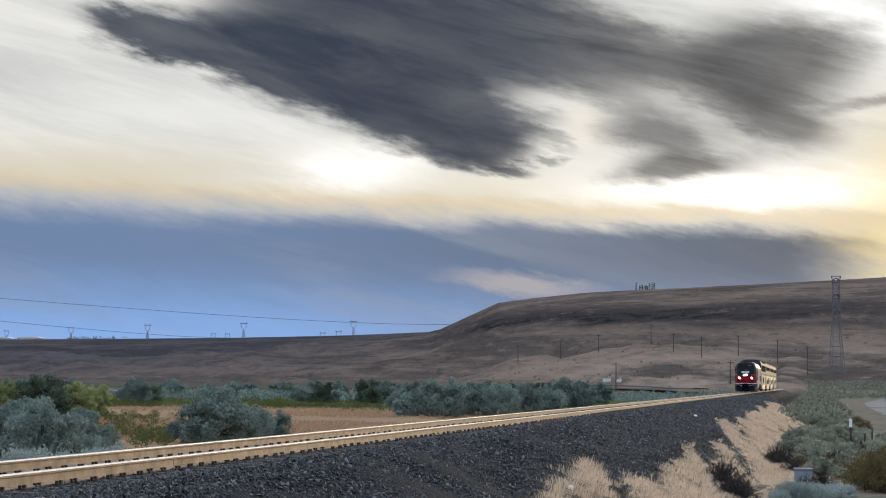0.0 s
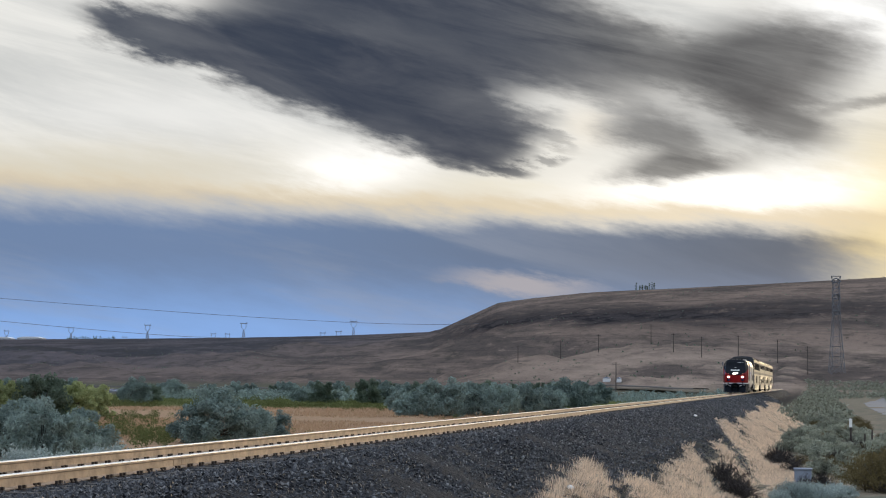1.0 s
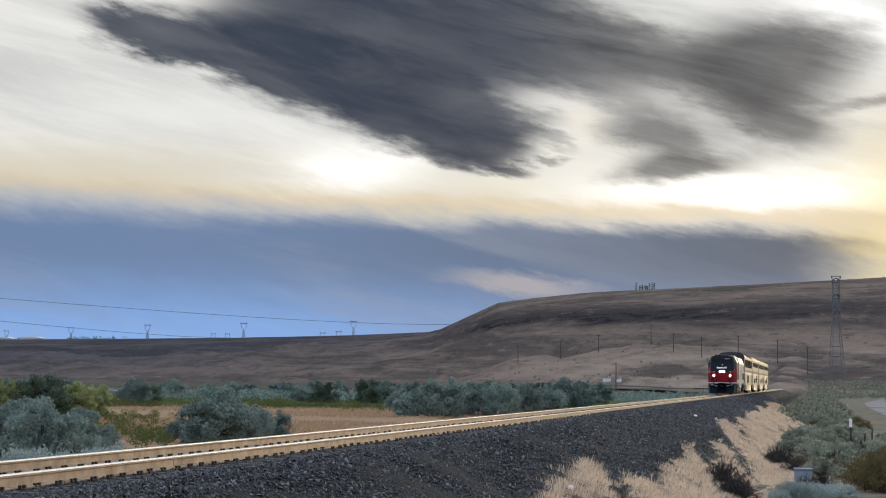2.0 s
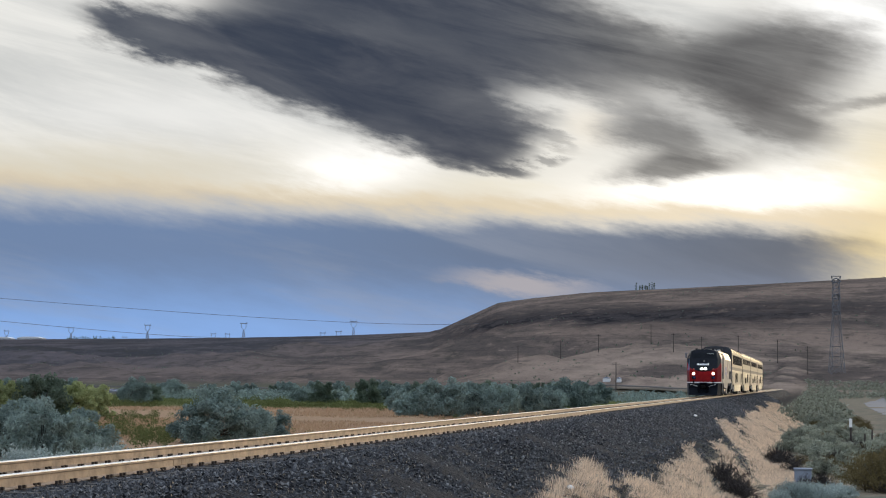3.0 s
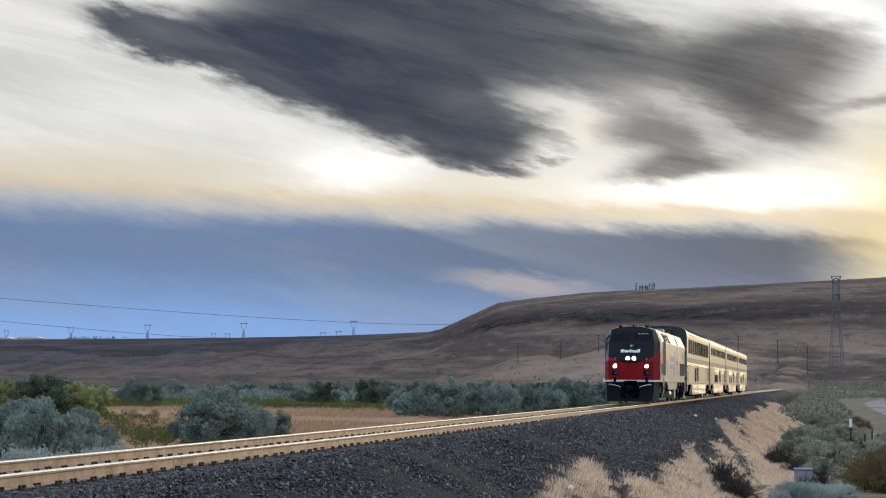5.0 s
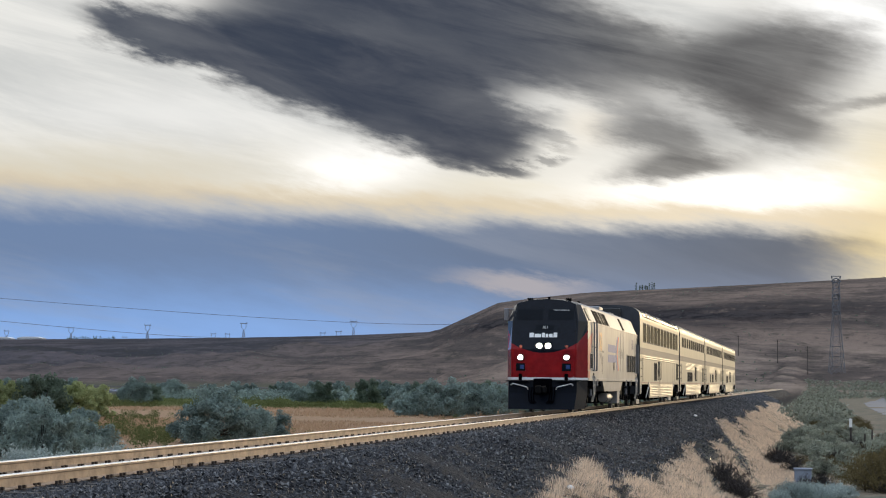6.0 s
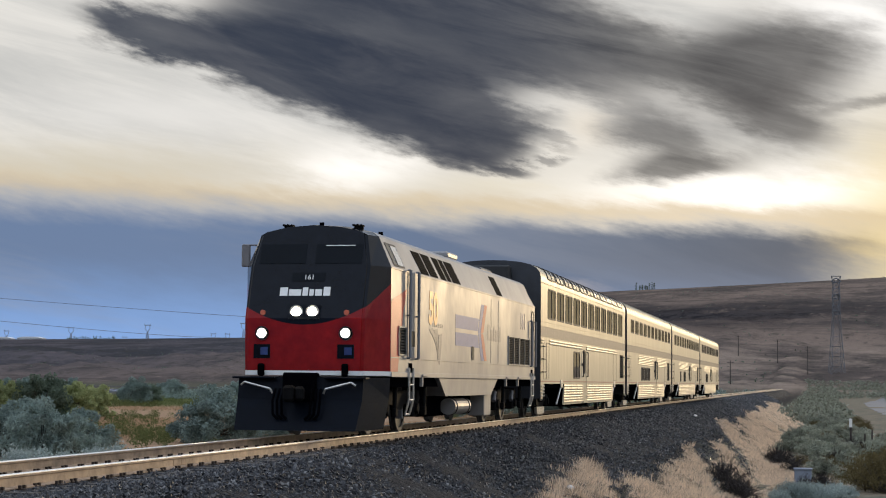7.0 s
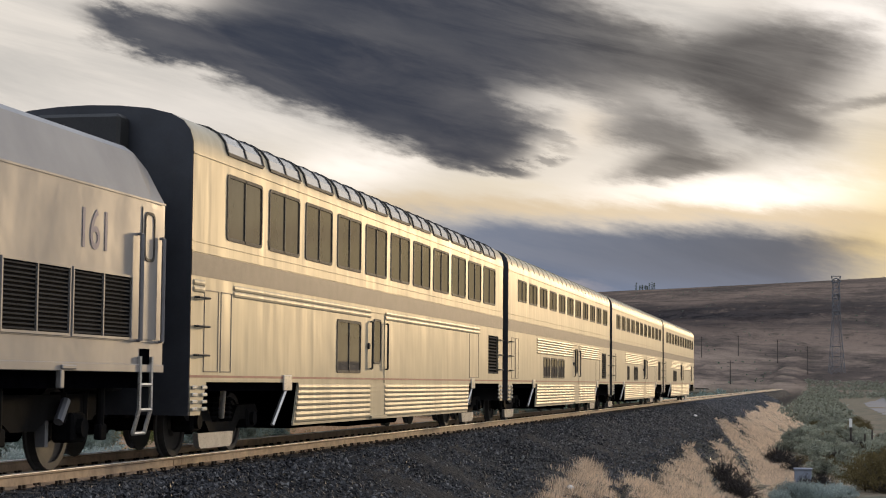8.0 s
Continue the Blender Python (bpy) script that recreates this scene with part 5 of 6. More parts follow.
    for y in (4.4, 15.2, 17.2):
        bm = bmesh.new()
        box(bm, LX - 0.02, LX + 0.05, y, y + 0.4, 1.22, 1.27, 0.01)
        box(bm, LX - 0.04, LX + 0.03, y + 0.0, y + 0.1, 1.0, 1.22, 0.01)
        part("lift_bracket", bm, M["silver"], loco)
    # roof gear
    for y, x in ((1.7, 0.7), (1.6, -0.75)):
        bm = bmesh.new()
        for i in range(3):
            rod(bm, (x + i * 0.07, y - 0.14 + i * 0.04, 4.29), (x + i * 0.07, y + 0.14, 4.29), 0.026, 8)
        box(bm, x - 0.02, x + 0.17, y - 0.02, y + 0.05, 4.18, 4.28)
        part("horn", bm, M["iron"], loco)
    for x, y, h in ((0.05, 1.5, 0.09), (1.02, 2.6, -0.02)):
        bm = bmesh.new()
        rod(bm, (x, y, 4.12), (x, y, 4.25 + h), 0.05, 8)
        part("antenna", bm, M["black"], loco)
    part("exhaust_hatch", boxed(-0.7, 0.95, 9.9, 11.2, 4.2, 4.36, 0.04), M["silver"], loco)
    part("rear_hatch", boxed(-0.9, 0.8, 15.2, 17.0, 4.18, 4.32, 0.05), M["endwall"], loco)
    loco_truck(loco, 2.5, 5.35)
    loco_truck(loco, 15.75, 18.6)
    return loco


SPEED, GAP = 31.94, 48.92       # metres a second; the first carriage gap's place along the track at 8 s
CAR_L = 25.91


def gap_y(t):
    return GAP + SPEED * (8.0 - t)


def grid_windows(y0, pitch, width, n, z0, z1):
    return [(y0 + i * pitch, y0 + i * pitch + width, z0, z1) for i in range(n)]


def make_train():
    start = gap_y(0.0)
    train = [(make_loco(pose(0, start - CAR_L - 21.03, 0)), -CAR_L - 21.03)]
    top = [(0.55, 1.0, 2.32, 2.50), (2.3, 10.6, 2.32, 2.50), (11.85, 22.0, 2.32, 2.50)]
    train.append((make_car(pose(0, start - CAR_L, 0), "stainless bilevel lounge carriage with tall windows and roof glazing",
                           grid_windows(1.92, 2.063, 1.68, 11, 3.15, 4.10), [(8.15, 9.85, 1.27, 2.21)], (10.65, 11.8), [(23.3, 24.8, 1.34, 2.34)], top, dome=True), -CAR_L))
    low = [(5.75, 13.9, 2.0, 2.48), (15.95, 22.4, 2.0, 2.48)]
    spec = [("stainless bilevel coach with a row of small upper windows", [(7.1, 8.5, 1.27, 1.9), (8.75, 10.15, 1.27, 1.9), (10.4, 11.8, 1.27, 1.9)], (14.4, 15.7), [(22.7, 24.2, 1.3, 2.3)]),
            ("stainless bilevel sleeping carriage with few lower windows", [(6.6, 7.5, 1.27, 1.9), (9.6, 10.4, 1.27, 1.9), (10.6, 11.4, 1.27, 1.9)], (14.4, 15.7), [(22.7, 24.2, 1.3, 2.3)]),
            ("last stainless bilevel coach of the train", [(7.1, 8.3, 1.27, 1.9), (8.5, 9.7, 1.27, 1.9)], (13.2, 14.5), [(22.4, 23.4, 1.3, 2.3)])]
    for i, (label, lower, door, vents) in enumerate(spec):
        fl = [(5.75, door[0] - 0.2, 2.0, 2.48), (door[1] + 0.2, 22.2, 2.0, 2.48)]
        train.append((make_car(pose(0, start + i * CAR_L, 0), label, grid_windows(2.1, 2.09, 1.5, 11, 3.45, 4.06), lower, door, vents, fl, tail=i == 2), i * CAR_L))
    return train


# ---------------------------------------------------------------- plants
def leaf_cloud(bm_verts, bm_faces, rnd, centre, radius, count, size, up=0.3):
    """Small leaves scattered in an uneven clump."""
    for _ in range(count):
        d = Vector((rnd.gauss(0, 1), rnd.gauss(0, 1), rnd.gauss(0, 1))).normalized() * radius * rnd.uniform(0.35, 1.05) ** 0.6
        p = Vector(centre) + Vector((d.x, d.y, d.z * 0.85))
        a = Vector((rnd.gauss(0, 1), rnd.gauss(0, 1), rnd.gauss(0, 1) + up)).normalized()
        b = a.cross(Vector((rnd.gauss(0, 1), rnd.gauss(0, 1), rnd.gauss(0, 1)))).normalized()
        s = size * rnd.uniform(0.6, 1.4)
        n = len(bm_verts)
        bm_verts += [tuple(p - a * s), tuple(p + b * s * 0.38), tuple(p + a * s), tuple(p - b * s * 0.38)]
        bm_faces.append((n, n + 1, n + 2, n + 3))


def raw_mesh(name, verts, faces, mat):
    me = bpy.data.meshes.new(name)
    me.from_pydata(verts, [], faces)
    me.materials.append(mat)
    return me


def make_tree(seed, height, width, mat, name="olive_tree", label="", category="tree", clumps=70, leaves=150, leaf=0.13, low=0.06):
    """A many-stemmed tree: tapered trunk, limbs to every clump, a crown of small leaves."""
    rnd = random.Random(seed)
    tree = thing(name, label, category)
    bm = bmesh.new()
    verts, faces = [], []
    fork = height * 0.22
    rod(bm, (0, 0, -0.3), (0.05, 0, fork), 0.05 * height * 0.5, 8, 0.034 * height * 0.5)
    tops = [(rnd.uniform(-0.16, 0.16) * width, rnd.uniform(-0.16, 0.16) * width, rnd.uniform(0.78, 1.0) * height) for _ in range(5)]
    for i in range(clumps):
        a = rnd.uniform(0, math.tau)
        h = rnd.uniform(low, 0.97)
        prof = math.sqrt(max(0.05, 1 - ((h - 0.38) / 0.64) ** 2))
        rr = width * 0.5 * prof * rnd.uniform(0.35, 0.95)
        c = (rr * math.cos(a), rr * math.sin(a), h * height * (0.88 + 0.18 * noise.noise(Vector((math.cos(a) * 2, math.sin(a) * 2, seed)))))
        rad = width * rnd.uniform(0.075, 0.14)
        leaf_cloud(verts, faces, rnd, c, rad, leaves, leaf)
        if i % 2 == 0:
            m = (c[0] * 0.45, c[1] * 0.45, fork + (c[2] - fork) * 0.55)
            rod(bm, (0.03, 0, fork * 0.8), m, 0.016 * height * 0.5, 5, 0.011 * height * 0.5)
            rod(bm, m, c, 0.011 * height * 0.5, 5, 0.004 * height * 0.5)
    part("trunk", bm, M["bark"], tree)
    ob = new("crown", raw_mesh("crown", verts, faces, mat))
    ob.parent = tree
    return tree


def make_shrub(seed, size, mat, name="sagebrush", label="", stems=26, leaves=34, leaf=0.045, twig="bark"):
    """A low shrub of upright twigs that carry small leaves."""
    rnd = random.Random(seed)
    shrub = thing(name, label, "shrub")
    bm = bmesh.new()
    verts, faces = [], []
    for _ in range(stems):
        a, lean = rnd.uniform(0, math.tau), math.sqrt(rnd.random()) * 1.35
        l = size * rnd.uniform(0.55, 0.8)
        tip = Vector((math.cos(a) * math.sin(lean) * l, math.sin(a) * math.sin(lean) * l, l * (0.12 + 0.85 * math.cos(lean))))
        rod(bm, (0, 0, -0.1), tip * 0.9, 0.012, 4, 0.004)
        for q in (0.45, 0.6, 0.75, 0.9, 1.0):
            leaf_cloud(verts, faces, rnd, tip * q, size * 0.13, leaves // 5 + 1, leaf, 1.0)
    part("stem", bm, M[twig], shrub)
    ob = new("foliage", raw_mesh("foliage", verts, faces, mat))
    ob.parent = shrub
    return shrub


def put(master, used, x, y, s, rz, z=None, group=""):
    """The master itself the first time, copies after."""
    zz = ground_z(x, y) if z is None else z
    if master.name not in used:
        used.add(master.name)
        ob = master
        ob.matrix_basis = pose(x, y, zz, 0, 0, rz)
    else:
        ob = copy_thing(master, pose(x, y, zz, 0, 0, rz))
    ob.scale = (s, s, s)
    if group:
        tagged(ob, group=group)
    return ob


def make_trees():
    used = set()
    grey = [make_tree(11 + i, 4.0, 5.2, M["olive"], label="grey-green bushy olive tree on the valley floor") for i in range(3)]
    dark = [make_tree(31 + i, 4.0, 5.0, M["olive_dark"], label="dark green bushy tree on the valley floor") for i in range(2)]
    yel = [make_tree(51, 4.0, 4.2, M["willow"], name="willow_tree", label="yellow-green willow on the valley floor")]
    # azimuth, distance, height, kind
    spots = [(-24.2, 88, 3.0, 0), (-25.4, 92, 2.7, 1), (-22.9, 95, 2.6, 2), (-23.3, 90, 2.3, 1), (-24.9, 100, 3.1, 2),
             (-18.75, 111, 3.6, 0), (-17.1, 122, 2.1, 1), (-19.6, 116, 2.3, 2), (-17.8, 118, 2.5, 1),
             (-24.2, 165, 4.6, 3), (-25.3, 170, 4.0, 5), (-23.2, 168, 3.9, 5), (-22.6, 180, 3.6, 5), (-21.4, 300, 4.3, 0), (-20.9, 320, 3.4, 3),
             (-13.2, 250, 2.6, 0), (-11.75, 205, 4.6, 1), (-12.3, 212, 3.7, 0), (-11.2, 220, 3.4, 1), (-10.6, 215, 4.2, 2), (-9.9, 222, 4.0, 1),
             (-9.1, 235, 4.0, 0), (-8.5, 245, 3.6, 2), (-7.9, 285, 4.8, 0), (-7.35, 290, 4.6, 2), (-8.2, 262, 3.2, 1), (-12.9, 208, 2.6, 2), (-14.1, 330, 4.6, 3), (-13.6, 340, 4.2, 0), (-10.3, 300, 4.5, 3)]
    kinds = grey + dark + yel
    rnd = random.Random(77)
    for az, r, h, kd in spots:
        x, y = place(az, r)
        put(kinds[kd], used, x, y, h / 4.0, rnd.uniform(0, 360), group="trees on the valley floor")
    for i in range(120):
        az = rnd.uniform(-25.8, -6.5)
        if -23.1 < az < -21.0:
            continue
        x, y = place(az, rnd.uniform(330, 560))
        put(kinds[rnd.choice((0, 1, 2, 3, 0, 0, 2))], used, x, y, rnd.uniform(0.4, 1.1), rnd.uniform(0, 360), group="trees on the valley floor")


def scatter_leaves(name, label, category, mat, spots, seed, count=26, leaf=0.12, flat=0.75):
    """Far low growth, past counting: one object of leaf clumps on the ground."""
    rnd = random.Random(seed)
    verts, faces = [], []
    for x, y, s in spots:
        z = ground_z(x, y)
        leaf_cloud(verts, faces, rnd, (x, y, z + s * 0.35), s * 0.6, count, leaf * s, 0.6)
    return tagged(new(name, raw_mesh(name, verts, faces, mat)), label, category, kind="stuff")


def make_grass():
    """Dry cheatgrass on the embankment's flank, in drifts."""
    rnd = random.Random(21)
    verts, faces = [], []
    n = 0
    while n < 28000:
        y = 30 + 215 * rnd.random() ** 1.7
        x = rnd.uniform(3.6, 9.2) if rnd.random() < 0.93 else rnd.uniform(9, 16)
        # drifts slant down the flank
        a = x + 0.11 * y
        d = 0.9 * noise.noise(Vector((a * 0.75, y * 0.03, 2))) + 0.5 * noise.noise(Vector((a * 2.2, y * 0.12, 7))) + 0.45 * noise.noise(Vector((x * 4, y * 1.1, 3)))
        full = ease((x - 3.9) / 2.3) if y < 108 else ease((x - 3.7) / 1.2)
        if y < 52:
            full = ease((x - 3.6) / 2.0)
        lim = 0.62 - 0.76 * full if x < 8.2 else 0.42
        if y > 108 and x < 8.2:
            lim -= 0.06
        if d < lim or (y > 95 and x > 8.6):
            continue
        z = ground_z(x, y) - 0.02
        n += 1
        big = rnd.uniform(0.6, 1.2) * (0.75 + 0.8 * max(0, d))
        for _ in range(11):
            h = rnd.uniform(0.06, 0.22) * big
            a, b = rnd.uniform(0, math.tau), rnd.uniform(0, math.tau)
            w = 0.004 + y * 0.00010
            ln = rnd.uniform(0.15, 0.9) * h
            q = rnd.uniform(0.02, 0.2) * big
            cx, cy = x + q * math.cos(a), y + q * math.sin(a)
            k = len(verts)
            verts += [(cx - w * math.cos(b), cy - w * math.sin(b), z), (cx + w * math.cos(b), cy + w * math.sin(b), z),
                      (cx + ln * math.cos(a), cy + ln * math.sin(a), z + h)]
            faces.append((k, k + 1, k + 2))
    tagged(new("dry_grass", raw_mesh("dry_grass", verts, faces, M["straw"])), "dry straw-coloured grass on the embankment flank", "grass", kind="stuff")
    # hay and sedge on the valley floor
    for name, mat, label, lo, hi, seed, thr in (("hay_stubble", "hay", "tawny dry grass of the valley meadow", 120, 262, 5, -0.12), ("sedge", "sedge", "green sedge strips of the valley meadow", 235, 480, 6, 0.12)):
        rnd = random.Random(seed)
        verts, faces = [], []
        n = 0
        while n < 26000:
            az, r = rnd.uniform(-25.8, -9), rnd.uniform(lo, hi)
            x, y = place(az, r)
            q = noise.noise(Vector((x * 0.02, y * 0.035, 4)))
            if (q < thr) if name == "sedge" and y < 245 else (name == "hay_stubble" and q > 0.1):
                continue
            z = ground_z(x, y)
            h = rnd.uniform(0.12, 0.32)
            a, w = rnd.uniform(0, math.tau), 0.07
            k = len(verts)
            verts += [(x - w * math.cos(a), y - w * math.sin(a), z), (x + w * math.cos(a), y + w * math.sin(a), z), (x + rnd.uniform(-.15, .15), y, z + h)]
            faces.append((k, k + 1, k + 2))
            n += 1
        tagged(new(name, raw_mesh(name, verts, faces, M[mat])), label, "grass", kind="stuff")


def make_brush():
    """Sagebrush and other shrubs right of the line."""
    used = set()
    sage = [make_shrub(100 + i, 1.0, M["sage"], label="grey-green sagebrush on the bank beside the railway", leaf=0.055, leaves=50, stems=44) for i in range(3)]
    pale = [make_shrub(120 + i, 1.0, M["sage_blue"], label="pale blue-grey sagebrush at the foot of the bank", stems=60, leaf=0.04, leaves=60) for i in range(2)]
    brown = make_shrub(140, 2.2, M["rabbit"], name="rabbitbrush", label="tall yellow-brown brush beside the ditch", stems=60, leaves=70, leaf=0.055)
    dead = make_dead(150)
    rnd = random.Random(8)
    for az, r, s in ((-0.75, 64, 0.95), (-0.35, 66, 0.85), (0.05, 64, 0.9), (0.45, 65, 0.9), (-1.2, 63, 0.6), (0.8, 66, 0.7)):
        x, y = place(az, r)
        put(pale[rnd.randrange(2)], used, x, y, s, rnd.uniform(0, 360), group="pale sagebrush")
    for az, r, s in ((-24.8, 76, 1.75), (-24.45, 78, 1.6), (-22.5, 80, 1.6), (-22.1, 78, 1.8), (-23.5, 79, 1.4)):
        x, y = place(az, r)
        put(pale[rnd.randrange(2)], used, x, y, s, rnd.uniform(0, 360), group="pale sagebrush")
    for az, r, s in ((1.5, 72, 0.85), (2.0, 70, 1.0), (2.5, 72, 1.1), (1.75, 82, 0.7)):
        x, y = place(az, r)
        put(brown, used, x, y, s, rnd.uniform(0, 360), group="tall brush")
    for az, r, s in ((-2.95, 66, 1.0), (-2.6, 62, 0.9), (-2.35, 64, 0.8), (-1.3, 92, 1.1), (-1.05, 90, 0.95), (-0.75, 84, 0.7), (-1.9, 60, 0.5), (0.5, 96, 0.8), (1.0, 112, 1.0), (1.2, 110, 0.8), (0.1, 76, 0.6), (-0.4, 72, 0.6)):
        x, y = place(az, r)
        put(dead, used, x, y, s, rnd.uniform(0, 360), group="dead brush")
    for _ in range(34):
        y = rnd.uniform(85, 230)
        x = rnd.uniform(8.8, 15)
        if math.degrees(math.atan2(x - EYE.x, y)) < 2.5:
            put(brown, used, x, y, rnd.uniform(0.28, 0.5), rnd.uniform(0, 360), group="tall brush")
    n = 0
    while n < 190:
        y = 78 + 190 * rnd.random() ** 1.2
        x = rnd.uniform(7.9, 18) if y > 105 else rnd.uniform(9.4, 16)
        az = math.degrees(math.atan2(x - EYE.x, y))
        if az > 2.6 or (y < 100 and rnd.random() < 0.6) or (y > 150 and x > 13.5):
            continue
        put(sage[rnd.randrange(3)], used, x, y, 0.35 + 0.95 * rnd.random() ** 1.5, rnd.uniform(0, 360), group="sagebrush on the bank")
        n += 1
    # more beyond, past counting
    spots = []
    while len(spots) < 900:
        y = rnd.uniform(190, 640)
        x = rnd.uniform(6.5, 45)
        if 13.5 < x < 27 and y < 480:
            continue
        if math.degrees(math.atan2(x - EYE.x, y)) < 2.8:
            spots.append((x, y, rnd.uniform(0.8, 1.9)))
    scatter_leaves("far_scrub", "grey-green scrub beyond the bank", "scrub", M["sage"], spots, 3, 40, 0.16)
    spots = []
    while len(spots) < 900:
        az, r = rnd.uniform(-25.9, 0.0), rnd.uniform(360, 540)
        x, y = place(az, r)
        if x < -6 and not (-23.1 < az < -21.0 and r < 665):
            spots.append((x, y, rnd.uniform(0.9, 2.6)))
    scatter_leaves("valley_scrub", "grey scrub on the far valley floor", "scrub", M["olive"], spots, 4, 34, 0.18)
    spots = []
    while len(spots) < 170:
        az, r = rnd.uniform(-25.9, -9.0), rnd.uniform(95, 330)
        x, y = place(az, r)
        q = noise.noise(Vector((x * 0.03, y * 0.05, 4)))
        if q > 0.1 or r < 118:
            spots.append((x, y, rnd.uniform(0.4, 0.9)))
    for a0, a1, r0, r1, n in ((-23.2, -20.0, 112, 150, 150), (-22.3, -20.6, 150, 200, 60), (-23.4, -20.7, 262, 330, 260), (-17.6, -12.5, 262, 300, 200), (-18.0, -10.0, 330, 420, 260)):
        for _ in range(n):
            spots.append((*place(rnd.uniform(a0, a1), rnd.uniform(r0, r1)), rnd.uniform(0.35, 0.95)))
    scatter_leaves("meadow_weeds", "dark green weeds among the meadow grass", "weeds", M["sedge"], spots, 5, 90, 0.10)
    # scattered junipers and bushes on the hills
    spots = []
    while len(spots) < 1500:
        az, r = rnd.uniform(-25.9, 2.8), rnd.uniform(620, 1900)
        x, y = place(az, r)
        if noise.noise(Vector((x * 0.006, y * 0.006, 1))) > -0.05:
            spots.append((x, y, rnd.uniform(0.4, 0.9)))
    scatter_leaves("hill_scrub", "dark sparse scrub on the hillside", "scrub", M["olive_dark"], spots, 6, 14, 0.4)


def make_dead(seed):
    rnd = random.Random(seed)
    ob = thing("dead_brush", "dark dead tumbled brush on the bank", "shrub")
    bm = bmesh.new()
    for _ in range(130):
        a, b = rnd.uniform(0, math.tau), rnd.uniform(0, 1.25)
        l = rnd.uniform(0.5, 1.0)
        p = Vector((rnd.uniform(-0.3, 0.3), rnd.uniform(-0.3, 0.3), -0.05))
        for k in range(3):
            d = Vector((math.cos(a) * math.sin(b), math.sin(a) * math.sin(b), math.cos(b))) * l * 0.4
            q = p + d
            rod(bm, p, q, 0.016 - 0.004 * k, 4, 0.012 - 0.004 * k)
            p = q
            a, b = a + rnd.uniform(-0.8, 0.8), b + rnd.uniform(-0.2, 0.5)
    part("tangle", bm, M["dead"], ob)
    verts, faces = [], []
    for _ in range(40):
        leaf_cloud(verts, faces, rnd, (rnd.gauss(0, 0.35), rnd.gauss(0, 0.35), rnd.uniform(0.05, 0.5)), 0.2, 16, 0.06)
    c = tagged(new("litter", raw_mesh("litter", verts, faces, M["dead"])), kind="stuff")
    c.parent = ob
    return ob


def make_pole(x, y, h, arms=1):
    p = thing("utility_pole", "dark wooden utility pole with a crossarm", "utility pole", at_ground(x, y, 20), group="pole line along the hillside")
    bm = bmesh.new()
    rod(bm, (0, 0, -0.5), (0, 0, h), 0.2, 8, 0.13)
    part("shaft", bm, M["pole"], p)
    for i in range(arms):
        part("crossarm", boxed(-1.1, 1.1, -0.06, 0.06, h - 0.7 - i * 0.9, h - 0.55 - i * 0.9), M["pole"], p)
        for q in (-1.0, 0.0, 1.0):
            bm = bmesh.new()
            rod(bm, (q, 0, h - 0.55 - i * 0.9), (q, 0, h - 0.3 - i * 0.9), 0.06, 6)
            part("insulator", bm, M["galv"], p)
    return p


def slope_spot(az, el):
    """The nearest place on the hillside that is seen at that azimuth and height."""
    r = 420.0
    while r < 3000:
        x, y = place(az, r)
        if math.degrees(math.atan2(ground_z(x, y) - EYE.z, r)) >= el:
            break
        r += 6
    return (*place(az, r), r)


def make_poles():
    # azimuth, height angle of the foot, pole length
    for az, el, px in ((-6.25, -0.28, 52), (-8.0, 0.72, 33), (-5.15, 1.25, 33), (-4.45, 0.93, 33), (-3.57, 0.85, 35), (-2.43, 0.81, 35), (-1.22, 0.57, 42), (-0.3, 0.32, 49), (-2.68, -0.03, 40), (-9.35, 0.6, 28), (-6.8, 1.0, 26)):
        x, y, r = slope_spot(az, el)
        make_pole(x, y, min(16, max(8, px * r / 3186)), 1)


def lattice(bm, pts_lo, pts_hi, levels, r):
    """Four legs with cross bracing between two squares."""
    def ring(f):
        return [Vector(a).lerp(Vector(b), f) for a, b in zip(pts_lo, pts_hi)]
    for i in range(levels):
        a, b = ring(i / levels), ring((i + 1) / levels)
        for k in range(4):
            j = (k + 1) % 4
            rod(bm, a[k], b[k], r, 4)
            rod(bm, a[k], b[j], r * 0.7, 4)
            rod(bm, a[j], b[k], r * 0.7, 4)
            rod(bm, b[k], b[j], r * 0.7, 4)


def sq(h, z):
    return [(-h, -h, z), (h, -h, z), (h, h, z), (-h, h, z)]


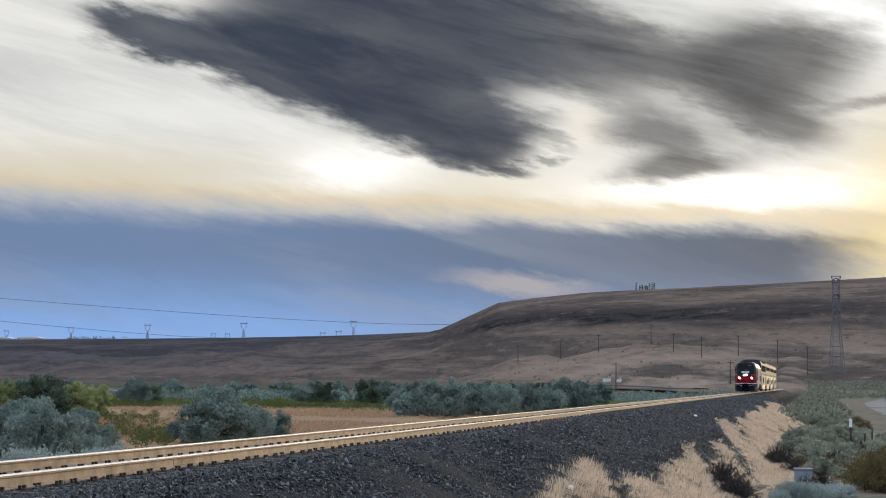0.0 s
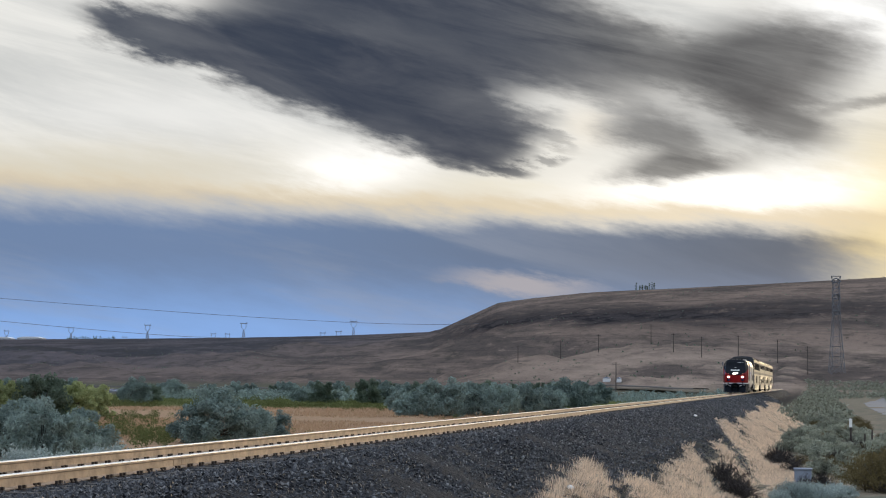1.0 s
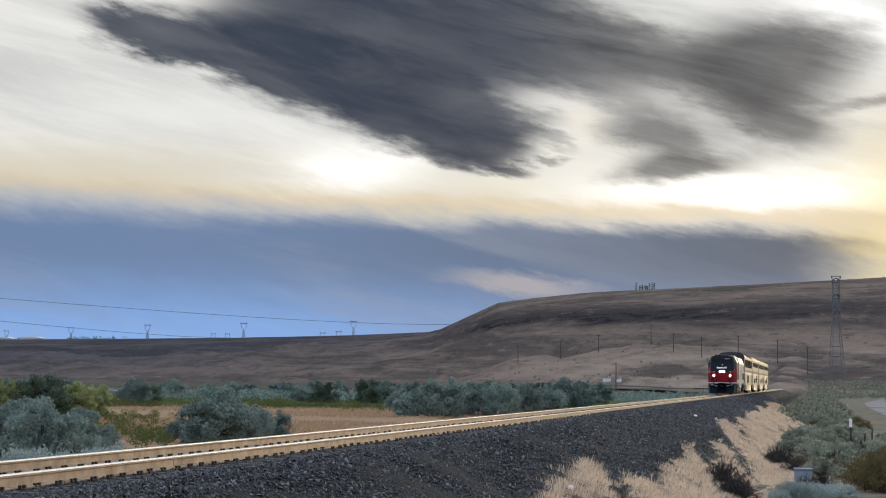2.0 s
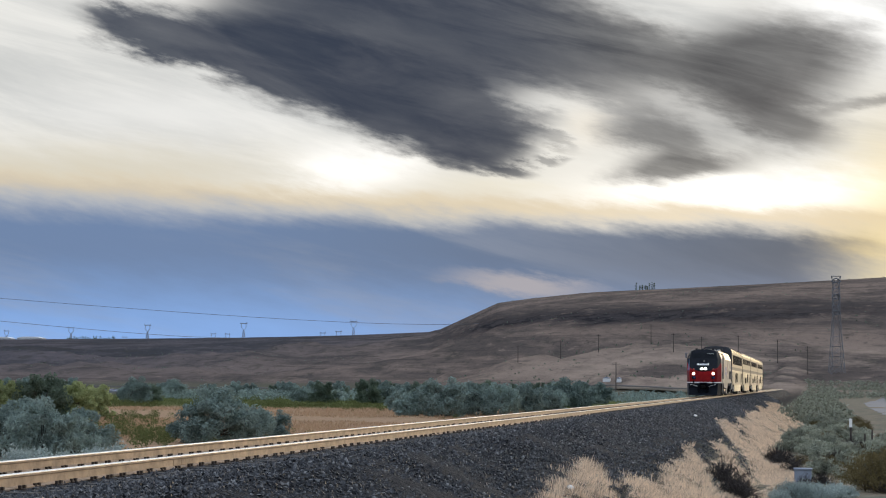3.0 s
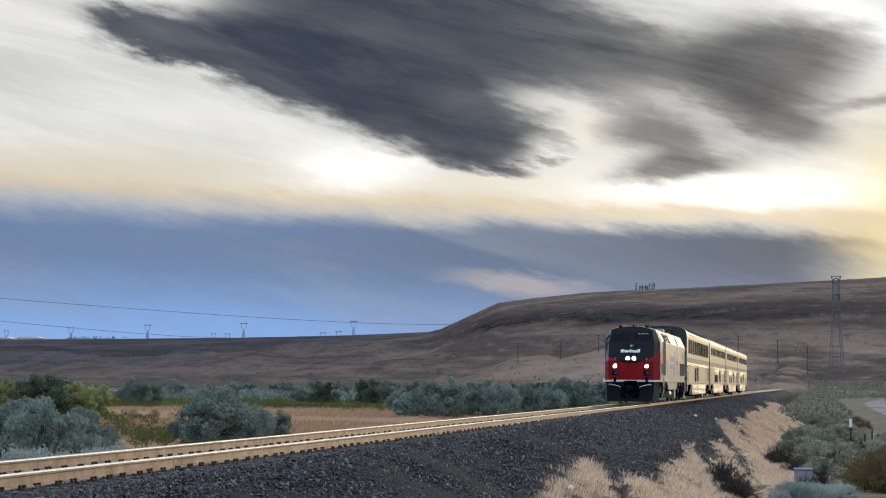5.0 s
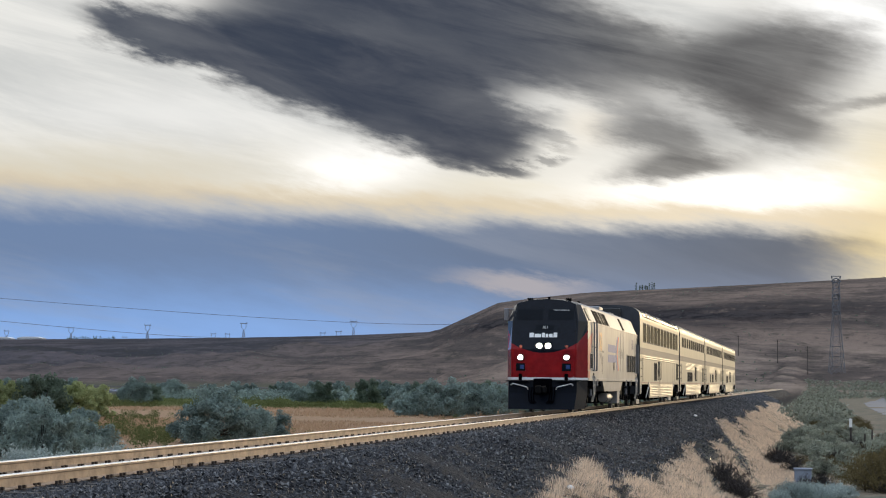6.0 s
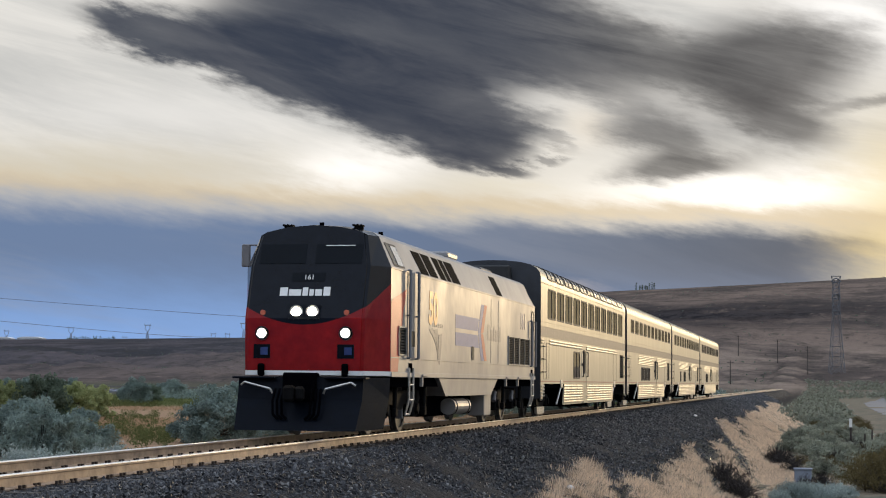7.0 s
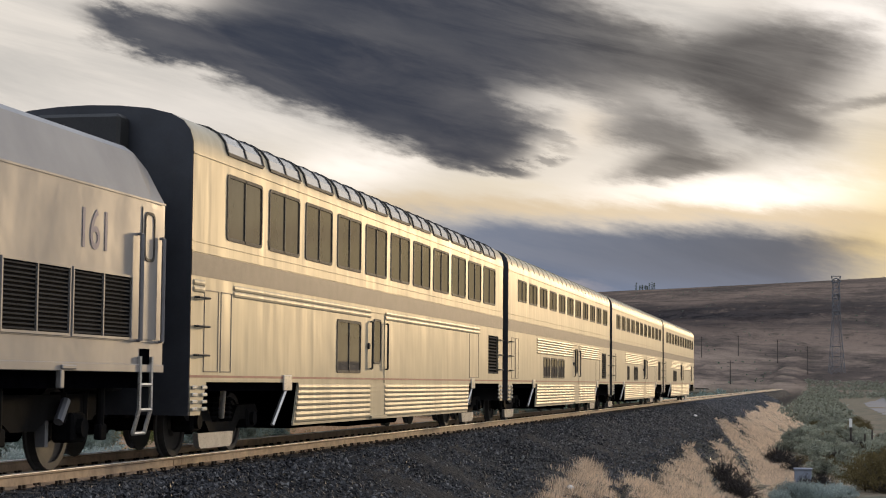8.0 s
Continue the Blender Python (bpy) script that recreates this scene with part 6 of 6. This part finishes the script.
def make_big_tower():
    x, y, r = slope_spot(0.58, 0.30)
    k = 168 * r / 3186 / 45.0
    t = thing("transmission_tower", "tall steel lattice transmission tower at the foot of the hill", "transmission tower", at_ground(x, y, 15))
    for name, lo, hi, n, rr in (("tower_base", sq(3.2 * k, -1), sq(1.5 * k, 26 * k), 6, 0.10), ("tower_body", sq(1.5 * k, 26 * k), sq(1.35 * k, 42 * k), 6, 0.10)):
        bm = bmesh.new()
        lattice(bm, lo, hi, n, rr)
        part(name, bm, M["galv"], t)
    for z, w in ((27 * k, 2.1), (34.5 * k, 2.3), (42 * k, 2.3)):
        for s in (1, -1):
            bm = bmesh.new()
            for q in (-1, 1):
                rod(bm, (0, q * k, z), (s * w * k, 0, z + 0.4), 0.15, 4)
                rod(bm, (0, q * k, z + 2.2 * k), (s * w * k, 0, z + 0.4), 0.15, 4)
            part("crossarm", bm, M["galv"], t)
    bm = bmesh.new()
    for s in (1, -1):
        rod(bm, (s * 1.5 * k, 0, 42 * k), (s * 2.2 * k, 0, 45 * k), 0.15, 4)
        rod(bm, (0, 0, 42 * k), (s * 2.2 * k, 0, 45 * k), 0.12, 4)
    rod(bm, (-2.2 * k, 0, 45 * k), (2.2 * k, 0, 45 * k), 0.15, 4)
    part("peak", bm, M["galv"], t)


def make_plateau_towers():
    """Hourglass line towers on the far plateau."""
    master = thing("pylon", "pale steel line pylon on the far plateau", "pylon", group="pylons on the plateau")
    h = 26.0
    bm = bmesh.new()
    lattice(bm, sq(2.6, -1), sq(0.9, h * 0.52), 4, 0.28)
    part("pylon_legs", bm, M["galv_far"], master)
    bm = bmesh.new()
    for s in (1, -1):
        for q in (-0.7, 0.7):
            rod(bm, (s * 0.7, q, h * 0.52), (s * 4.6, q, h * 0.72), 0.3, 4)
            rod(bm, (s * 4.6, q, h * 0.72), (s * 3.4, q, h * 0.95), 0.3, 4)
    part("pylon_window", bm, M["galv_far"], master)
    bm = bmesh.new()
    box(bm, -6.2, 6.2, -0.6, 0.6, h * 0.92, h * 0.97)
    for s in (-1, 1):
        rod(bm, (s * 4.4, 0, h * 0.95), (s * 5.2, 0, h * 1.05), 0.25, 4)
    part("pylon_crossarm", bm, M["galv_far"], master)
    first = True
    for az, r, s in ((-14.58, 2980, 1.0), (-15.05, 3900, 0.9), (-15.55, 3950, 0.85), (-18.05, 2950, 0.95), (-18.55, 3900, 0.8), (-19.0, 3900, 0.8),
                     (-21.05, 3050, 0.92), (-21.75, 4100, 0.7), (-23.4, 3200, 0.88), (-23.9, 4200, 0.6), (-25.35, 3300, 0.75)):
        x, y = place(az, r)
        m = at_ground(x, y, 12)
        if first:
            master.matrix_basis, first = m, False
            ob = master
        else:
            ob = copy_thing(master, m)
        s *= r / 3000
        ob.scale = (s, s, s)


def make_wires():
    """Two power cables that cross the left of the sky, sagging."""
    for (a0, e0, r0), (a1, e1, r1), sag, name in (((-27.0, 2.55, 420), (-10.6, 1.86, 1500), 3.0, "power_cable"), ((-27.0, 1.88, 430), (-18.5, 1.33, 1350), 1.2, "power_cable")):
        p0, p1 = [Vector((*place(a, r), EYE.z + r * math.tan(radians(e)))) for a, e, r in ((a0, e0, r0), (a1, e1, r1))]
        bm = bmesh.new()
        n = 40
        pts = [p0.lerp(p1, i / n) - Vector((0, 0, sag * 4 * (i / n) * (1 - i / n))) for i in range(n + 1)]
        for u, v in zip(pts, pts[1:]):
            ru = 0.00011 * (u - EYE).length
            rod(bm, u, v, ru, 5, 0.00011 * (v - EYE).length)
        tagged(new(name, mesh_of(name, bm, M["wire"])), "thin sagging power cable crossing the sky", "power cable")


def strip(name, label, category, mat, path, half, lift=0.06, kind="structure"):
    """A band along a path over the ground."""
    bm = bmesh.new()
    rows = []
    for (x0, y0), (x1, y1) in zip(path, path[1:]):
        n = max(1, int(math.hypot(x1 - x0, y1 - y0) / 6))
        rows += [(x0 + (x1 - x0) * i / n, y0 + (y1 - y0) * i / n) for i in range(n)]
    rows.append(path[-1])
    rings = []
    for i, (x, y) in enumerate(rows):
        a, b = rows[max(0, i - 1)], rows[min(len(rows) - 1, i + 1)]
        d = Vector((b[0] - a[0], b[1] - a[1], 0)).normalized()
        s = Vector((d.y, -d.x, 0)) * half
        z = max(ground_z(x + s.x, y + s.y), ground_z(x - s.x, y - s.y), ground_z(x, y)) + lift
        rings.append([(x + s.x * 1.15, y + s.y * 1.15, z - 0.35), (x + s.x, y + s.y, z), (x, y, z + 0.04), (x - s.x, y - s.y, z), (x - s.x * 1.15, y - s.y * 1.15, z - 0.35)])
    loft(bm, rings, caps=False)
    tagged(new(name, mesh_of(name, bm, mat)), label, category, kind=kind)


def make_small_things():
    # road beside the line, and the highway bank under the hill
    strip("road", "pale gravelled road beside the railway", "road", M["asphalt"], [(22.6, -60), (22.6, 330), (24.0, 430), (34, 520)], 3.6, 0.0)
    strip("far_road", "dark highway embankment under the hill", "road", M["tie"], [place(-27, 700), place(-22, 690), place(-17.5, 650), place(-12.0, 610), place(-8.0, 590), place(-5.0, 570), place(-3.6, 560)], 4.0, 1.2)
    # delineator post with reflector, cabinet, fence posts
    p = thing("marker_post", "slim railway marker post with white plate", "marker post", at_ground(11.9, 112.4))
    part("shaft", boxed(-0.06, 0.06, -0.05, 0.05, -0.2, 1.95, 0.01), M["pole"], p)
    part("plate", boxed(-0.09, 0.09, -0.075, -0.055, 1.45, 1.98, 0.006), M["white"], p, "white reflective plate")
    c = thing("equipment_cabinet", "small pale grey metal cabinet on the bank", "cabinet", at_ground(9.35, 75))
    part("body", boxed(-0.34, 0.34, -0.25, 0.25, 0.0, 0.62, 0.02), M["galv_far"], c)
    part("lid", boxed(-0.38, 0.38, -0.29, 0.29, 0.62, 0.68, 0.01), M["galv_far"], c)
    part("footing", boxed(-0.3, 0.3, -0.2, 0.2, -0.3, 0.0), M["galv"], c)
    for x, y in ((12.6, 108), (13.3, 118)):
        f = thing("fence_post", "weathered wooden fence post among the brush", "fence post", at_ground(x, y), group="fence posts")
        bm = bmesh.new()
        rod(bm, (0, 0, -0.2), (0.03, 0, 1.25), 0.06, 7, 0.05)
        part("shaft", bm, M["pole"], f)
    # white scrap on the ballast
    for x, y, z, s in ((3.05, 105.0, -0.74, 0.11), (4.35, 41.6, -1.33, 0.09)):
        bm = bmesh.new()
        bmesh.ops.create_icosphere(bm, subdivisions=2, radius=s)
        for v in bm.verts:
            v.co *= 1 + 0.5 * noise.noise(v.co * 9)
            v.co.z *= 0.6
        o = thing("pale_stone", "pale chalky stone lying on the ballast", "stone", pose(x, y, z + s * 0.45), bm=bm, mat=M["white"])
    # trailers under the hill, shed roofs and a row of trees on the plateau
    x, y, r = slope_spot(-6.62, -0.12)
    for i, w in enumerate((2.6, 1.7)):
        h = thing("farm_shed", "small white shed beside the highway", "shed", at_ground(x + i * 4.4, y + 8, 0), group="white sheds")
        part("wall", boxed(-w / 2, w / 2, -1.6, 1.6, -0.5, 1.1), M["trailer"], h)
        bm = bmesh.new()
        prism(bm, [(-w / 2 - 0.15, 1.1), (w / 2 + 0.15, 1.1), (0, 1.6)], -1.8, 1.8)
        part("roof", bm, M["galv_far"], h)
    for az, r, w in ((-24.6, 3060, 44), (-25.4, 3080, 30)):
        x, y = place(az, r)
        h = thing("barn", "long pale roofed barn on the plateau", "barn", at_ground(x, y, 0))
        part("wall", boxed(-w / 2, w / 2, -8, 8, -3, 3), M["trailer"], h)
        bm = bmesh.new()
        prism(bm, [(-w / 2 - 1, 3), (w / 2 + 1, 3), (w / 4, 5.5), (-w / 4, 5.5)], -9, 9)
        part("roof", bm, M["trailer"], h, "pale sheet roof")
    rnd = random.Random(12)
    verts, faces = [], []
    for az in [-23.5 + i * 0.05 for i in range(30)]:
        x, y = place(az + rnd.uniform(-.02, .02), 3080)
        z = ground_z(x, y)
        for q in range(rnd.choice((1, 2, 2, 3))):
            leaf_cloud(verts, faces, rnd, (x + rnd.uniform(-2, 2), y, z + 1 + q * 1.8), 1.6, 16, 0.8, 1)
    for az, hh in [(-5.62, 10), (-5.5, 6), (-5.42, 7), (-5.33, 6), (-5.2, 9), (-5.12, 11), (-5.05, 9), (-5.27, 5)]:
        x, y = place(az, 1735)
        z = ground_z(x, y)
        for q in range(5):
            leaf_cloud(verts, faces, rnd, (x, y, z + hh * q / 6), 0.9, 20, 0.6, 1)
    tagged(new("far_trees", raw_mesh("far_trees", verts, faces, M["olive_dark"])), "distant dark trees on the skyline", "trees", kind="stuff")
    # still water beyond the meadow
    bm = bmesh.new()
    a = [place(az, r) for az, r in ((-22.9, 560), (-21.2, 540), (-21.1, 640), (-22.9, 650))]
    loft(bm, [[(x, y, FLOOR - 0.5) for x, y in a], [(x, y, FLOOR + 0.55) for x, y in a]], close=True)
    tagged(new("water", mesh_of("water", bm, M["water"])), "bright still water beyond the meadow", "water", kind="structure")




# ---------------------------------------------------------------- build
make_ground()
make_track()
TRAIN = make_train()
make_trees()
make_brush()
make_poles()
make_big_tower()
make_plateau_towers()
make_wires()
make_small_things()
make_grass()


def motions():
    """The train runs past at a steady speed."""
    for ob, offset in TRAIN:
        walk(ob, [(t, pose(0, gap_y(t) + offset, 0)) for t in (0.0, 1.0, 2.0, 3.0, 4.0, 5.0, 6.0, 7.0, 8.0)])


motions()
